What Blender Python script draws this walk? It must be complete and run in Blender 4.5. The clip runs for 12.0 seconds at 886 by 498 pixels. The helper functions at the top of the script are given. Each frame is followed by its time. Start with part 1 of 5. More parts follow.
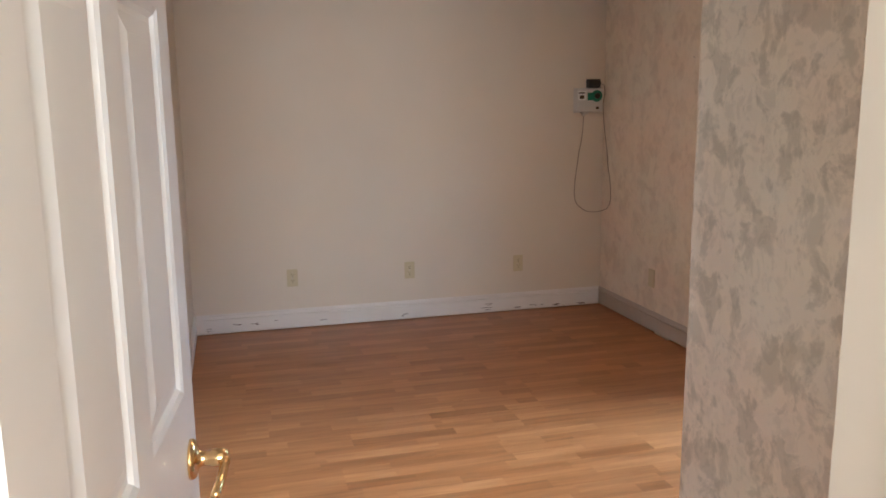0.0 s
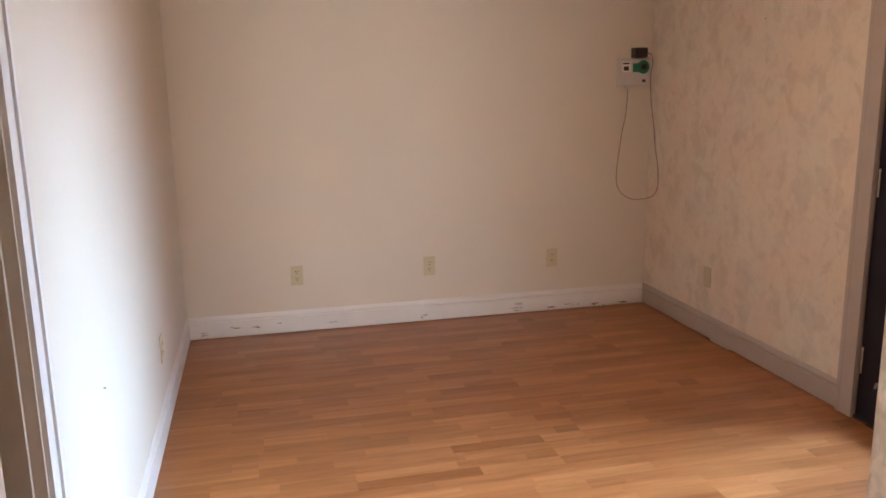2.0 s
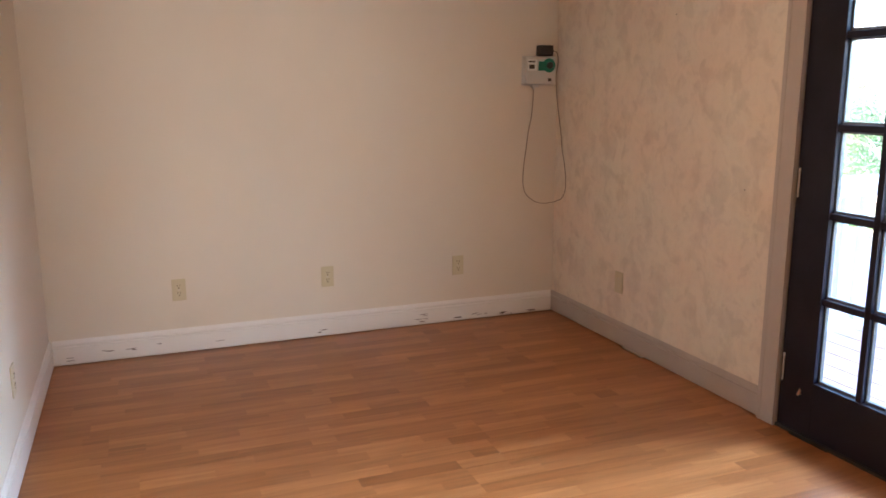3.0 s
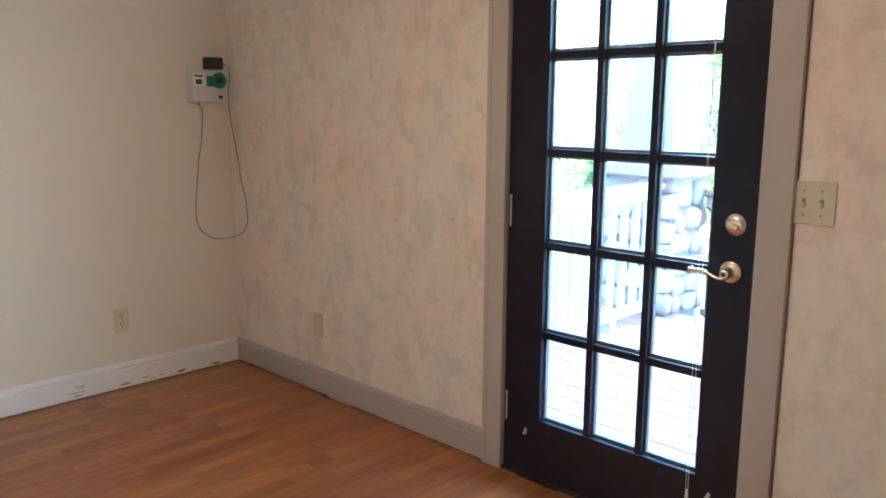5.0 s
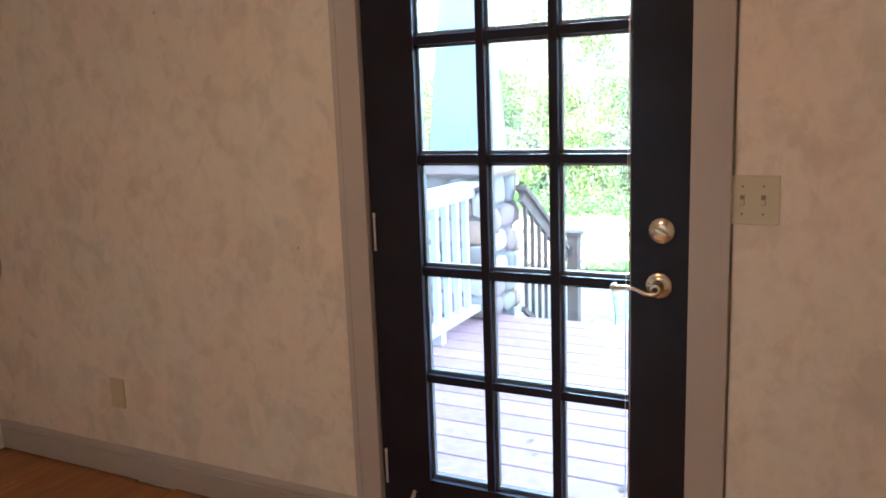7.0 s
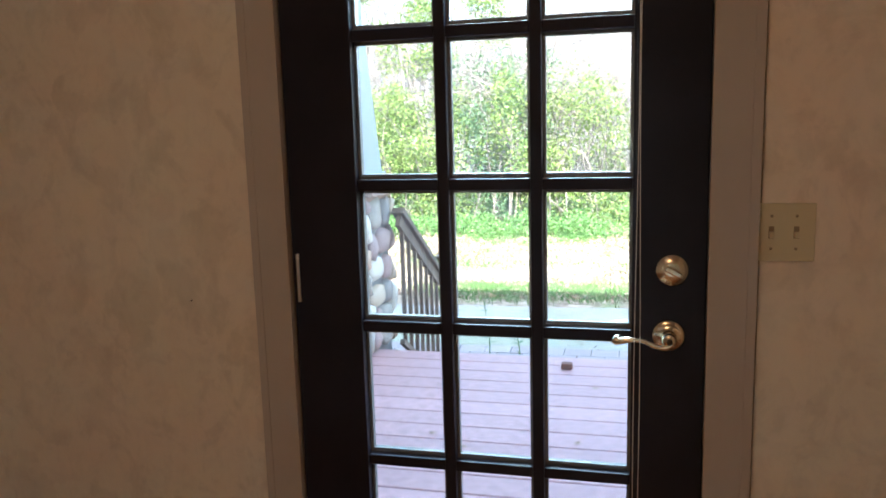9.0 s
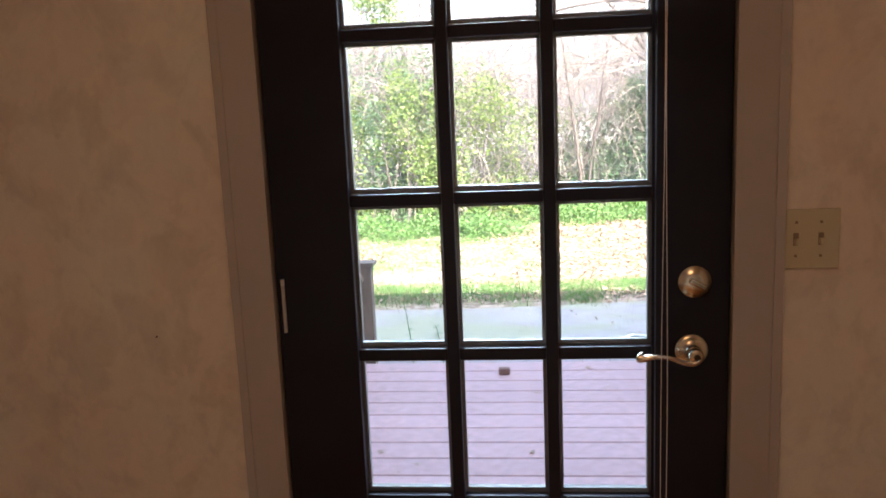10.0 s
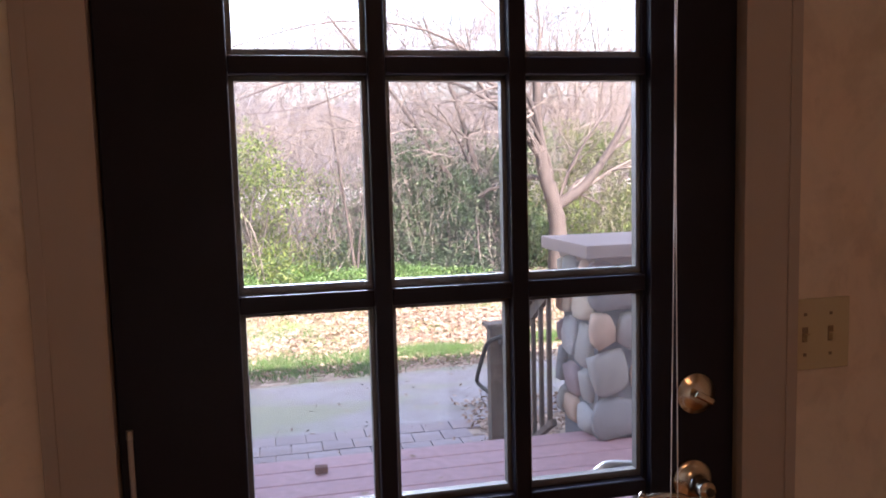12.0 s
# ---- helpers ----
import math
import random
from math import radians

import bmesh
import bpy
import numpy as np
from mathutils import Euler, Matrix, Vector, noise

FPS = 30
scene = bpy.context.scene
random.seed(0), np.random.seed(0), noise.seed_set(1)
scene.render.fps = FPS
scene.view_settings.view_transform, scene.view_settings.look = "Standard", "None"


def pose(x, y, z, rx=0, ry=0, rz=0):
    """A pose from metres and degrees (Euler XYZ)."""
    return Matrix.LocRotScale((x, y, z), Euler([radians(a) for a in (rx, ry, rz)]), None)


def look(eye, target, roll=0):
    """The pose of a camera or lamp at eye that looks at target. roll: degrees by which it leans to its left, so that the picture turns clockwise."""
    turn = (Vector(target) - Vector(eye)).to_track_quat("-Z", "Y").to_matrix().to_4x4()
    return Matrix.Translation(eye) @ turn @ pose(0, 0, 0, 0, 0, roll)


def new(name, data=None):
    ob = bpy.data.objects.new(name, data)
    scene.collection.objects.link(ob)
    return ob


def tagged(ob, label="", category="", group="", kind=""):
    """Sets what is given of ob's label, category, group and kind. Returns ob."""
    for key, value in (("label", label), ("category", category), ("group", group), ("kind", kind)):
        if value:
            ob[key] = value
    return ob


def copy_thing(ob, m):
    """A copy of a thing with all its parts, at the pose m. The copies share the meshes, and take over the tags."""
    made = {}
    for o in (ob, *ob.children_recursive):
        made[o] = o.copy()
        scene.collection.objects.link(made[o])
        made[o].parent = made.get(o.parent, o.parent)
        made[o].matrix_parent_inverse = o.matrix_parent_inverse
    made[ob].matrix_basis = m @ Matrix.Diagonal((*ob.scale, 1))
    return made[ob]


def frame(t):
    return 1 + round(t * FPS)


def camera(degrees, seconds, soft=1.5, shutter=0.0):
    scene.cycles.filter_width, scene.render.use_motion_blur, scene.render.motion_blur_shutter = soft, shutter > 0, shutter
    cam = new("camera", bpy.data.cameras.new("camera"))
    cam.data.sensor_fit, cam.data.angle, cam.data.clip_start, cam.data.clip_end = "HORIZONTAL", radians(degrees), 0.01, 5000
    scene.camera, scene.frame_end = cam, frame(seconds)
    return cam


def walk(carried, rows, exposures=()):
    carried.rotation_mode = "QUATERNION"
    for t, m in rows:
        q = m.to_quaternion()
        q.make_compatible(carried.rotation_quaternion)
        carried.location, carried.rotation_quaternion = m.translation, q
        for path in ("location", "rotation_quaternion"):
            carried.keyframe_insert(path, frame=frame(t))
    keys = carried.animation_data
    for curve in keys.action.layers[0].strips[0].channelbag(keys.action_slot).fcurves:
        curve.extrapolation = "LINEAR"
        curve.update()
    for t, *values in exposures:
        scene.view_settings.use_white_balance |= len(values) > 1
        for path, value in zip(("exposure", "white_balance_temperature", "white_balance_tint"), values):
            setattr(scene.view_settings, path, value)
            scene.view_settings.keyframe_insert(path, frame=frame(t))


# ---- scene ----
cam = camera(58.7, 12.0, soft=1.7)
PATH = [
    (0, (-2.545, -5.09, 1.418), (-2.033, -3.189, 1.063), -0.6),
    (0.3, (-2.542, -5.018, 1.405), (-1.993, -3.126, 1.062), -0.7),
    (0.5, (-2.524, -4.959, 1.403), (-1.966, -3.07, 1.055), -0.9),
    (1, (-2.432, -4.803, 1.409), (-1.925, -2.899, 1.066), -0.9),
    (1.5, (-2.389, -4.667, 1.417), (-1.999, -2.742, 1.036), -0.9),
    (2, (-2.384, -4.488, 1.398), (-1.934, -2.583, 0.989), -0.9),
    (2.5, (-2.389, -4.318, 1.343), (-1.759, -2.46, 0.958), -0.4),
    (2.7, (-2.38, -4.261, 1.335), (-1.712, -2.415, 0.949), -0.4),
    (4.3, (-2.215, -3.831, 1.353), (-1.141, -2.186, 0.979), 1.0),
    (4.5, (-2.208, -3.777, 1.357), (-1.031, -2.2, 0.998), 0.6),
    (5, (-2.188, -3.669, 1.342), (-0.775, -2.296, 0.996), 0.4),
    (5.5, (-2.101, -3.567, 1.339), (-0.543, -2.367, 0.976), 0.1),
    (6, (-2.014, -3.446, 1.33), (-0.396, -2.318, 1.001), -0.1),
    (6.5, (-1.969, -3.292, 1.336), (-0.284, -2.27, 0.994), -0.2),
    (7, (-1.956, -3.092, 1.346), (-0.199, -2.205, 0.991), -2.1),
    (8.8, (-1.673, -2.694, 1.343), (0.218, -2.139, 1.005), -1.8),
    (9, (-1.651, -2.642, 1.343), (0.263, -2.161, 1.019), -1.6),
    (9.5, (-1.613, -2.477, 1.353), (0.345, -2.203, 1.05), -2.3),
    (10, (-1.55, -2.374, 1.367), (0.412, -2.175, 1.033), -2.4),
    (10.5, (-1.421, -2.289, 1.352), (0.557, -2.183, 1.078), -2.4),
    (11, (-1.277, -2.237, 1.364), (0.711, -2.226, 1.150), -1.6),
    (11.5, (-1.190, -2.174, 1.367), (0.791, -2.352, 1.156), -0.5),
    (12, (-1.084, -2.077, 1.380), (0.860, -2.501, 1.182), -1.5),
]
walk(cam, [(t, look(eye, at, lean)) for t, eye, at, lean in PATH],
     exposures=[(0, 4.6, 4900, 2), (1, 4.74, 5250, 8), (2.7, 4.86, 5350, 7), (4.5, 5.06, 4700, -3), (6, 4.9, 4450, -8), (7, 4.5, 5150, 1), (9, 3.65, 5700, 0), (10, 3.42, 6300, 12), (10.5, 3.45, 6500, 21), (11, 3.0, 6500, 26), (11.5, 2.75, 6500, 28), (12, 2.75, 6450, 28)])

# ---- light ----
SUN_EL, SUN_AZ = 40, 255          # degrees up; degrees round from +y towards +x
world = bpy.data.worlds.new("world")
scene.world = world
world.use_nodes = True
wn = world.node_tree.nodes
sky = wn.new("ShaderNodeTexSky")
sky.sky_type, sky.sun_disc = "NISHITA", False
sky.sun_elevation, sky.sun_rotation = radians(SUN_EL), radians(SUN_AZ)
sky.dust_density, sky.air_density = 2.5, 1.2
wn["Background"].inputs["Strength"].default_value = 0.125
world.node_tree.links.new(sky.outputs[0], wn["Background"].inputs["Color"])
sun = new("sun", bpy.data.lights.new("sun", "SUN"))
sun.data.energy, sun.data.angle, sun.data.color = 3.0, radians(0.6), (1.0, 0.95, 0.88)
sun_dir = Vector((math.sin(radians(SUN_AZ)) * math.cos(radians(SUN_EL)), math.cos(radians(SUN_AZ)) * math.cos(radians(SUN_EL)), math.sin(radians(SUN_EL))))
sun.matrix_world = look(sun_dir * 30, (0, 0, 0))
# unseen fill lamps for hall and room; no fixture or window is built


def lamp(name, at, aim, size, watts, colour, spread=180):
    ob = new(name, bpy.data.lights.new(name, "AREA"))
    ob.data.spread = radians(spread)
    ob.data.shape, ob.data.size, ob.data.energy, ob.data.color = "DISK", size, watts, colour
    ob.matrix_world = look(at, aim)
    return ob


# stands in for daylight from an assumed hall window; the end wall is solid
lamp("hall_fill_light", (-2.6, -6.75, 1.5), (-2.6, -4, 1.4), 0.9, 3.5, (1.0, 0.85, 0.69))
# warm fill under the ceiling, added to lift the dim walls
lamp("room_fill_lamp", (-1.45, -2.3, 2.40), (-1.45, -2.3, 0), 0.5, 0.62, (1.0, 0.53, 0.25))
# unseen lamp over the deck, adding to the sky light through the door
lamp("door_sky_fill", (1.3, -2.22, 2.10), (-2.4, -2.22, 0.65), 0.95, 4.4, (0.72, 0.86, 1.0), 84)


# ---- materials ----
def nodes_of(name):
    m = bpy.data.materials.new(name)
    m.use_nodes = True
    return m, m.node_tree.nodes, m.node_tree.links, m.node_tree.nodes["Principled BSDF"]


def ramp(n, l, src, stops):
    r = n.new("ShaderNodeValToRGB")
    while len(r.color_ramp.elements) < len(stops):
        r.color_ramp.elements.new(0.5)
    for e, (p, c) in zip(r.color_ramp.elements, stops):
        e.position, e.color = p, (*c, 1)
    l.new(src, r.inputs[0])
    return r.outputs[0]


def tex(n, l, kind, scale, coord=None, stretch=None, detail=4, rough=0.55, distort=0.0):
    t = n.new("ShaderNodeTex" + kind)
    t.inputs["Scale"].default_value = scale
    if kind == "Noise":
        t.inputs["Detail"].default_value, t.inputs["Roughness"].default_value = detail, rough
        t.inputs["Distortion"].default_value = distort
    src = coord
    if src is None:
        src = n.new("ShaderNodeTexCoord").outputs["Object"]
    if stretch:
        mp = n.new("ShaderNodeMapping")
        mp.inputs["Scale"].default_value = stretch
        l.new(src, mp.inputs[0])
        src = mp.outputs[0]
    l.new(src, t.inputs["Vector"])
    return t


def mix(n, l, fac, a, b, mode="MIX"):
    m = n.new("ShaderNodeMix")
    m.data_type, m.blend_type = "RGBA", mode
    for sock, v in ((0, fac), (6, a), (7, b)):
        if hasattr(v, "links"):
            l.new(v, m.inputs[sock])
        else:
            m.inputs[sock].default_value = v if sock == 0 else (*v, 1)
    return m.outputs[2]


def bump(n, l, src, strength, dist, b):
    bp = n.new("ShaderNodeBump")
    bp.inputs["Strength"].default_value, bp.inputs["Distance"].default_value = strength, dist
    l.new(src, bp.inputs["Height"])
    l.new(bp.outputs[0], b.inputs["Normal"])


def paint(name, base, rough=0.5, vary=0.06, scale=3.0, grain=220, relief=0.25, metal=0.0, dist=0.001, dirt=None):
    m, n, l, b = nodes_of(name)
    big = tex(n, l, "Noise", scale, detail=6)
    lo, hi = tuple(c * (1 - vary) for c in base), tuple(min(1, c * (1 + vary)) for c in base)
    col = ramp(n, l, big.outputs["Fac"], [(0.3, lo), (0.7, hi)])
    if dirt:
        d = tex(n, l, "Noise", scale * 7, detail=8, rough=0.7)
        f = ramp(n, l, d.outputs["Fac"], [(0.60, (0, 0, 0)), (0.72, (1, 1, 1))])
        col = mix(n, l, f, col, dirt)
    l.new(col, b.inputs["Base Color"])
    b.inputs["Roughness"].default_value, b.inputs["Metallic"].default_value = rough, metal
    if relief:
        g = tex(n, l, "Noise", grain, detail=3)
        bump(n, l, g.outputs["Fac"], relief, dist, b)
    return m


def faux(name, light, dark, hard, fine):
    """Two-colour glaze dabbed with a rag: curling blots a hand wide with pale rims, over softer clouds."""
    m, n, l, b = nodes_of(name)
    co = n.new("ShaderNodeTexCoord").outputs["Object"]
    cloud = tex(n, l, "Noise", 3.2, co, detail=4, rough=0.55, distort=0.6)
    blot = tex(n, l, "Noise", 9.5 * fine, co, stretch=(1, 1, 0.85), detail=6, rough=0.62, distort=0.45)
    dab = tex(n, l, "Noise", 24 * fine, co, stretch=(1, 1, 0.8), detail=5, rough=0.62, distort=0.6)
    w = 0.02 + 0.12 * (1 - hard)
    f0 = ramp(n, l, cloud.outputs["Fac"], [(0.36, (0, 0, 0)), (0.64, (1, 1, 1))])
    f1 = ramp(n, l, blot.outputs["Fac"], [(0.47 - w, (0, 0, 0)), (0.47 + w, (1, 1, 1))])
    f2 = ramp(n, l, dab.outputs["Fac"], [(0.47 - w, (0, 0, 0)), (0.47 + w, (1, 1, 1))])
    rim = ramp(n, l, blot.outputs["Fac"], [(0.50 - w * 0.5, (0, 0, 0)), (0.52, (0.5, 0.5, 0.5)), (0.54 + w * 0.5, (0, 0, 0))])
    f = mix(n, l, 0.27, mix(n, l, 0.45 - 0.15 * hard, f1, f0), f2)
    f = mix(n, l, rim, f, (1, 1, 1))
    col = mix(n, l, f, dark, light)
    tint = tex(n, l, "Noise", 2.2, co, detail=3)
    tn = ramp(n, l, tint.outputs["Fac"], [(0.35, (1.0, 0.93, 0.88)), (0.65, (0.98, 1.0, 0.97))])
    col = mix(n, l, 1.0, col, tn, "MULTIPLY")
    l.new(col, b.inputs["Base Color"])
    r = n.new("ShaderNodeMapRange")
    r.inputs["To Min"].default_value, r.inputs["To Max"].default_value = 0.62, 0.42
    l.new(f, r.inputs["Value"])
    l.new(r.outputs[0], b.inputs["Roughness"])
    bump(n, l, f, 0.35, 0.0010, b)
    return m


def laminate():
    m, n, l, b = nodes_of("oak_laminate")
    geo = n.new("ShaderNodeNewGeometry")
    info = n.new("ShaderNodeObjectInfo")
    co = n.new("ShaderNodeTexCoord").outputs["Object"]
    off = n.new("ShaderNodeVectorMath")
    off.operation = "MULTIPLY_ADD"
    comb = n.new("ShaderNodeCombineXYZ")
    l.new(geo.outputs["Random Per Island"], comb.inputs[0])
    l.new(info.outputs["Random"], comb.inputs[1])
    l.new(comb.outputs[0], off.inputs[0])
    off.inputs[1].default_value = (37, 23, 11)
    l.new(co, off.inputs[2])
    grain = tex(n, l, "Noise", 7, off.outputs[0], stretch=(0.28, 3.4, 1), detail=5, rough=0.65, distort=0.5)
    pores = tex(n, l, "Noise", 60, off.outputs[0], stretch=(0.18, 9, 1), detail=4, rough=0.6)
    tone = ramp(n, l, geo.outputs["Random Per Island"], [(0.0, (0.26, 0.095, 0.026)), (0.35, (0.31, 0.121, 0.036)), (0.75, (0.365, 0.152, 0.049)), (1.0, (0.42, 0.186, 0.064))])
    g = ramp(n, l, grain.outputs["Fac"], [(0.32, (0.72, 0.66, 0.56)), (0.62, (1.08, 1.07, 1.05))])
    p = ramp(n, l, pores.outputs["Fac"], [(0.3, (0.93, 0.91, 0.88)), (0.5, (1, 1, 1))])
    pl = ramp(n, l, info.outputs["Random"], [(0, (0.93, 0.93, 0.93)), (1, (1, 1, 1))])
    col = mix(n, l, 1.0, mix(n, l, 1.0, mix(n, l, 1.0, tone, g, "MULTIPLY"), p, "MULTIPLY"), pl, "MULTIPLY")
    l.new(col, b.inputs["Base Color"])
    wear = tex(n, l, "Noise", 3, co, detail=6)
    r = n.new("ShaderNodeMapRange")
    r.inputs["To Min"].default_value, r.inputs["To Max"].default_value = 0.24, 0.36
    l.new(wear.outputs["Fac"], r.inputs["Value"])
    l.new(r.outputs[0], b.inputs["Roughness"])
    bump(n, l, pores.outputs["Fac"], 0.12, 0.0004, b)
    return m


def glass():
    m, n, l, b = nodes_of("pane_glass")
    out = n["Material Output"]
    tr, gl, fr, mx = n.new("ShaderNodeBsdfTransparent"), n.new("ShaderNodeBsdfGlossy"), n.new("ShaderNodeLayerWeight"), n.new("ShaderNodeMixShader")
    gl.inputs["Roughness"].default_value = 0.02
    fr.inputs["Blend"].default_value = 0.5
    pw, ma = n.new("ShaderNodeMath"), n.new("ShaderNodeMath")
    pw.operation, ma.operation = "POWER", "MULTIPLY_ADD"
    l.new(fr.outputs["Facing"], pw.inputs[0])
    pw.inputs[1].default_value = 5.0
    l.new(pw.outputs[0], ma.inputs[0])
    ma.inputs[1].default_value, ma.inputs[2].default_value = 0.9, 0.035
    haze, mx2 = n.new("ShaderNodeBsdfTranslucent"), n.new("ShaderNodeMixShader")
    tr.inputs["Color"].default_value = (0.95, 0.97, 0.96, 1)
    haze.inputs["Color"].default_value = (0.68, 0.70, 0.74, 1)
    sm = tex(n, l, "Noise", 7, detail=5)
    f = n.new("ShaderNodeMapRange")
    f.inputs["From Min"].default_value, f.inputs["From Max"].default_value = 0.4, 0.8
    f.inputs["To Min"].default_value, f.inputs["To Max"].default_value = 0.003, 0.012
    l.new(sm.outputs["Fac"], f.inputs["Value"])
    l.new(f.outputs[0], mx2.inputs[0])
    l.new(tr.outputs[0], mx2.inputs[1])
    l.new(haze.outputs[0], mx2.inputs[2])
    l.new(ma.outputs[0], mx.inputs[0])
    l.new(mx2.outputs[0], mx.inputs[1])
    l.new(gl.outputs[0], mx.inputs[2])
    l.new(mx.outputs[0], out.inputs["Surface"])
    n.remove(b)
    return m


def by_island(name, stops, rough=0.7, grain=30, relief=0.4, through_light=0.0, dist=0.003, by="Island", flat=False):
    """Colour picked piece by piece, with mottling."""
    m, n, l, b = nodes_of(name)
    if by == "Island":
        rnd = n.new("ShaderNodeNewGeometry").outputs["Random Per Island"]
    else:
        rnd = n.new("ShaderNodeObjectInfo").outputs["Random"]
    col = ramp(n, l, rnd, [(i / max(1, len(stops) - 1), c) for i, c in enumerate(stops)])
    if flat:
        col.node.color_ramp.interpolation = "CONSTANT"
    t = tex(n, l, "Noise", grain, detail=6, rough=0.65)
    f = ramp(n, l, t.outputs["Fac"], [(0.3, (0.72, 0.72, 0.72)), (0.65, (1, 1, 1))])
    col = mix(n, l, 1.0, col, f, "MULTIPLY")
    l.new(col, b.inputs["Base Color"])
    b.inputs["Roughness"].default_value = rough
    if relief:
        bump(n, l, t.outputs["Fac"], relief, dist, b)
    if through_light:
        tl, mx, out = n.new("ShaderNodeBsdfTranslucent"), n.new("ShaderNodeMixShader"), n["Material Output"]
        l.new(col, tl.inputs["Color"])
        mx.inputs[0].default_value = through_light
        l.new(b.outputs[0], mx.inputs[1])
        l.new(tl.outputs[0], mx.inputs[2])
        l.new(mx.outputs[0], out.inputs["Surface"])
    return m


def path_mat():
    """Packed grey gravel with thin moss and old grass down its middle."""
    m, n, l, b = nodes_of("gravel_path")
    co = n.new("ShaderNodeTexCoord").outputs["Object"]
    fine = tex(n, l, "Noise", 55, co, detail=8, rough=0.8)
    mid = tex(n, l, "Noise", 5, co, detail=7, rough=0.65)
    moss = tex(n, l, "Noise", 0.9, co, stretch=(1.3, 0.6, 1), detail=7, rough=0.6)
    col = ramp(n, l, fine.outputs["Fac"], [(0.3, (0.20, 0.175, 0.165)), (0.5, (0.36, 0.32, 0.30)), (0.75, (0.52, 0.47, 0.44))])
    sh = ramp(n, l, mid.outputs["Fac"], [(0.3, (0.80, 0.78, 0.78)), (0.6, (1, 1, 1))])
    f = ramp(n, l, moss.outputs["Fac"], [(0.46, (0, 0, 0)), (0.60, (0.75, 0.75, 0.75))])
    l.new(mix(n, l, f, mix(n, l, 1.0, col, sh, "MULTIPLY"), (0.30, 0.30, 0.18)), b.inputs["Base Color"])
    b.inputs["Roughness"].default_value = 0.95
    bump(n, l, fine.outputs["Fac"], 0.8, 0.010, b)
    return m


def ground_mat():
    m, n, l, b = nodes_of("lawn_soil")
    co = n.new("ShaderNodeTexCoord").outputs["Object"]
    a = tex(n, l, "Noise", 0.55, co, detail=7, rough=0.7)
    c = tex(n, l, "Noise", 9, co, detail=8, rough=0.75)
    e = tex(n, l, "Voronoi", 16, co)
    green = ramp(n, l, c.outputs["Fac"], [(0.35, (0.09, 0.14, 0.035)), (0.6, (0.20, 0.28, 0.07))])
    dead = ramp(n, l, e.outputs["Color"], [(0.2, (0.15, 0.10, 0.065)), (0.5, (0.29, 0.205, 0.14)), (0.8, (0.42, 0.32, 0.235))])
    f = ramp(n, l, a.outputs["Fac"], [(0.54, (0, 0, 0)), (0.68, (1, 1, 1))])
    l.new(mix(n, l, f, dead, green), b.inputs["Base Color"])
    b.inputs["Roughness"].default_value = 0.9
    bump(n, l, c.outputs["Fac"], 0.6, 0.02, b)
    return m


M_WALL = paint("cream_wall_paint", (0.68, 0.615, 0.51), 0.55, 0.03, 1.3, 160, 0.12)
M_TRIM = paint("white_trim_paint", (0.72, 0.69, 0.65), 0.38, 0.03, 4, 90, 0.08)
M_DOORW = paint("white_door_paint", (0.76, 0.73, 0.69), 0.34, 0.02, 3, 70, 0.10)
M_JAMB = paint("cream_jamb_paint", (0.64, 0.58, 0.49), 0.45, 0.03, 4, 80, 0.10)
M_GREY = paint("taupe_trim_paint", (0.44, 0.385, 0.335), 0.42, 0.04, 5, 90, 0.12)
M_CEIL = paint("white_ceiling_paint", (0.78, 0.76, 0.72), 0.8, 0.02, 2, 120, 0.4)
M_FAUX = faux("ragged_glaze_wall", (0.80, 0.72, 0.61), (0.635, 0.562, 0.472), 0.5, 0.85)
M_FAUX2 = faux("ragged_glaze_partition", (0.80, 0.70, 0.59), (0.51, 0.445, 0.365), 0.85, 1.45)
M_FLOOR = laminate()
M_DOORD = paint("dark_mahogany_paint", (0.016, 0.0145, 0.023), 0.36, 0.25, 5, 60, 0.15)
M_DOORD.node_tree.nodes["Principled BSDF"].inputs["Specular IOR Level"].default_value = 0.2
M_HINGE = paint("pale_hinge_paint", (0.45, 0.43, 0.41), 0.4, 0.05, 20, 200, 0.05)
M_BEAD = paint("pale_glazing_bead", (0.125, 0.115, 0.105), 0.5, 0.05, 8, 90, 0.15, dirt=(0.30, 0.24, 0.18))
M_GLASS = glass()
M_BRASS = paint("polished_brass", (0.80, 0.56, 0.25), 0.16, 0.05, 20, 200, 0.05, metal=1.0)
M_NICKEL = paint("antique_brass", (0.76, 0.66, 0.50), 0.22, 0.06, 20, 200, 0.05, metal=1.0)
M_IVORY = paint("ivory_plastic", (0.57, 0.50, 0.32), 0.35, 0.02, 5, 90, 0.05)
M_DARK = paint("black_plastic", (0.02, 0.018, 0.017), 0.4, 0.1, 10, 150, 0.1)
# brown used for slot shade, the casing joint's shade and switch screws
M_SHADE = paint("shade_brown", (0.24, 0.19, 0.12), 0.6, 0.1, 10, 150, 0)
M_SLOT = paint("dark_slot", (0.05, 0.037, 0.025), 0.6, 0.1, 10, 150, 0)
M_GREYPL = paint("pale_grey_plastic", (0.58, 0.57, 0.54), 0.4, 0.03, 6, 120, 0.08)
M_GREENPL = paint("teal_green_plastic", (0.01, 0.16, 0.10), 0.35, 0.05, 10, 120, 0.05)
M_WHITEPL = paint("white_label", (0.75, 0.75, 0.72), 0.5, 0.02, 10, 120, 0)
M_CORD = paint("grey_brown_cord", (0.20, 0.15, 0.11), 0.6, 0.1, 20, 200, 0)
M_STRING = paint("white_cord", (0.70, 0.66, 0.60), 0.7, 0.05, 20, 200, 0)
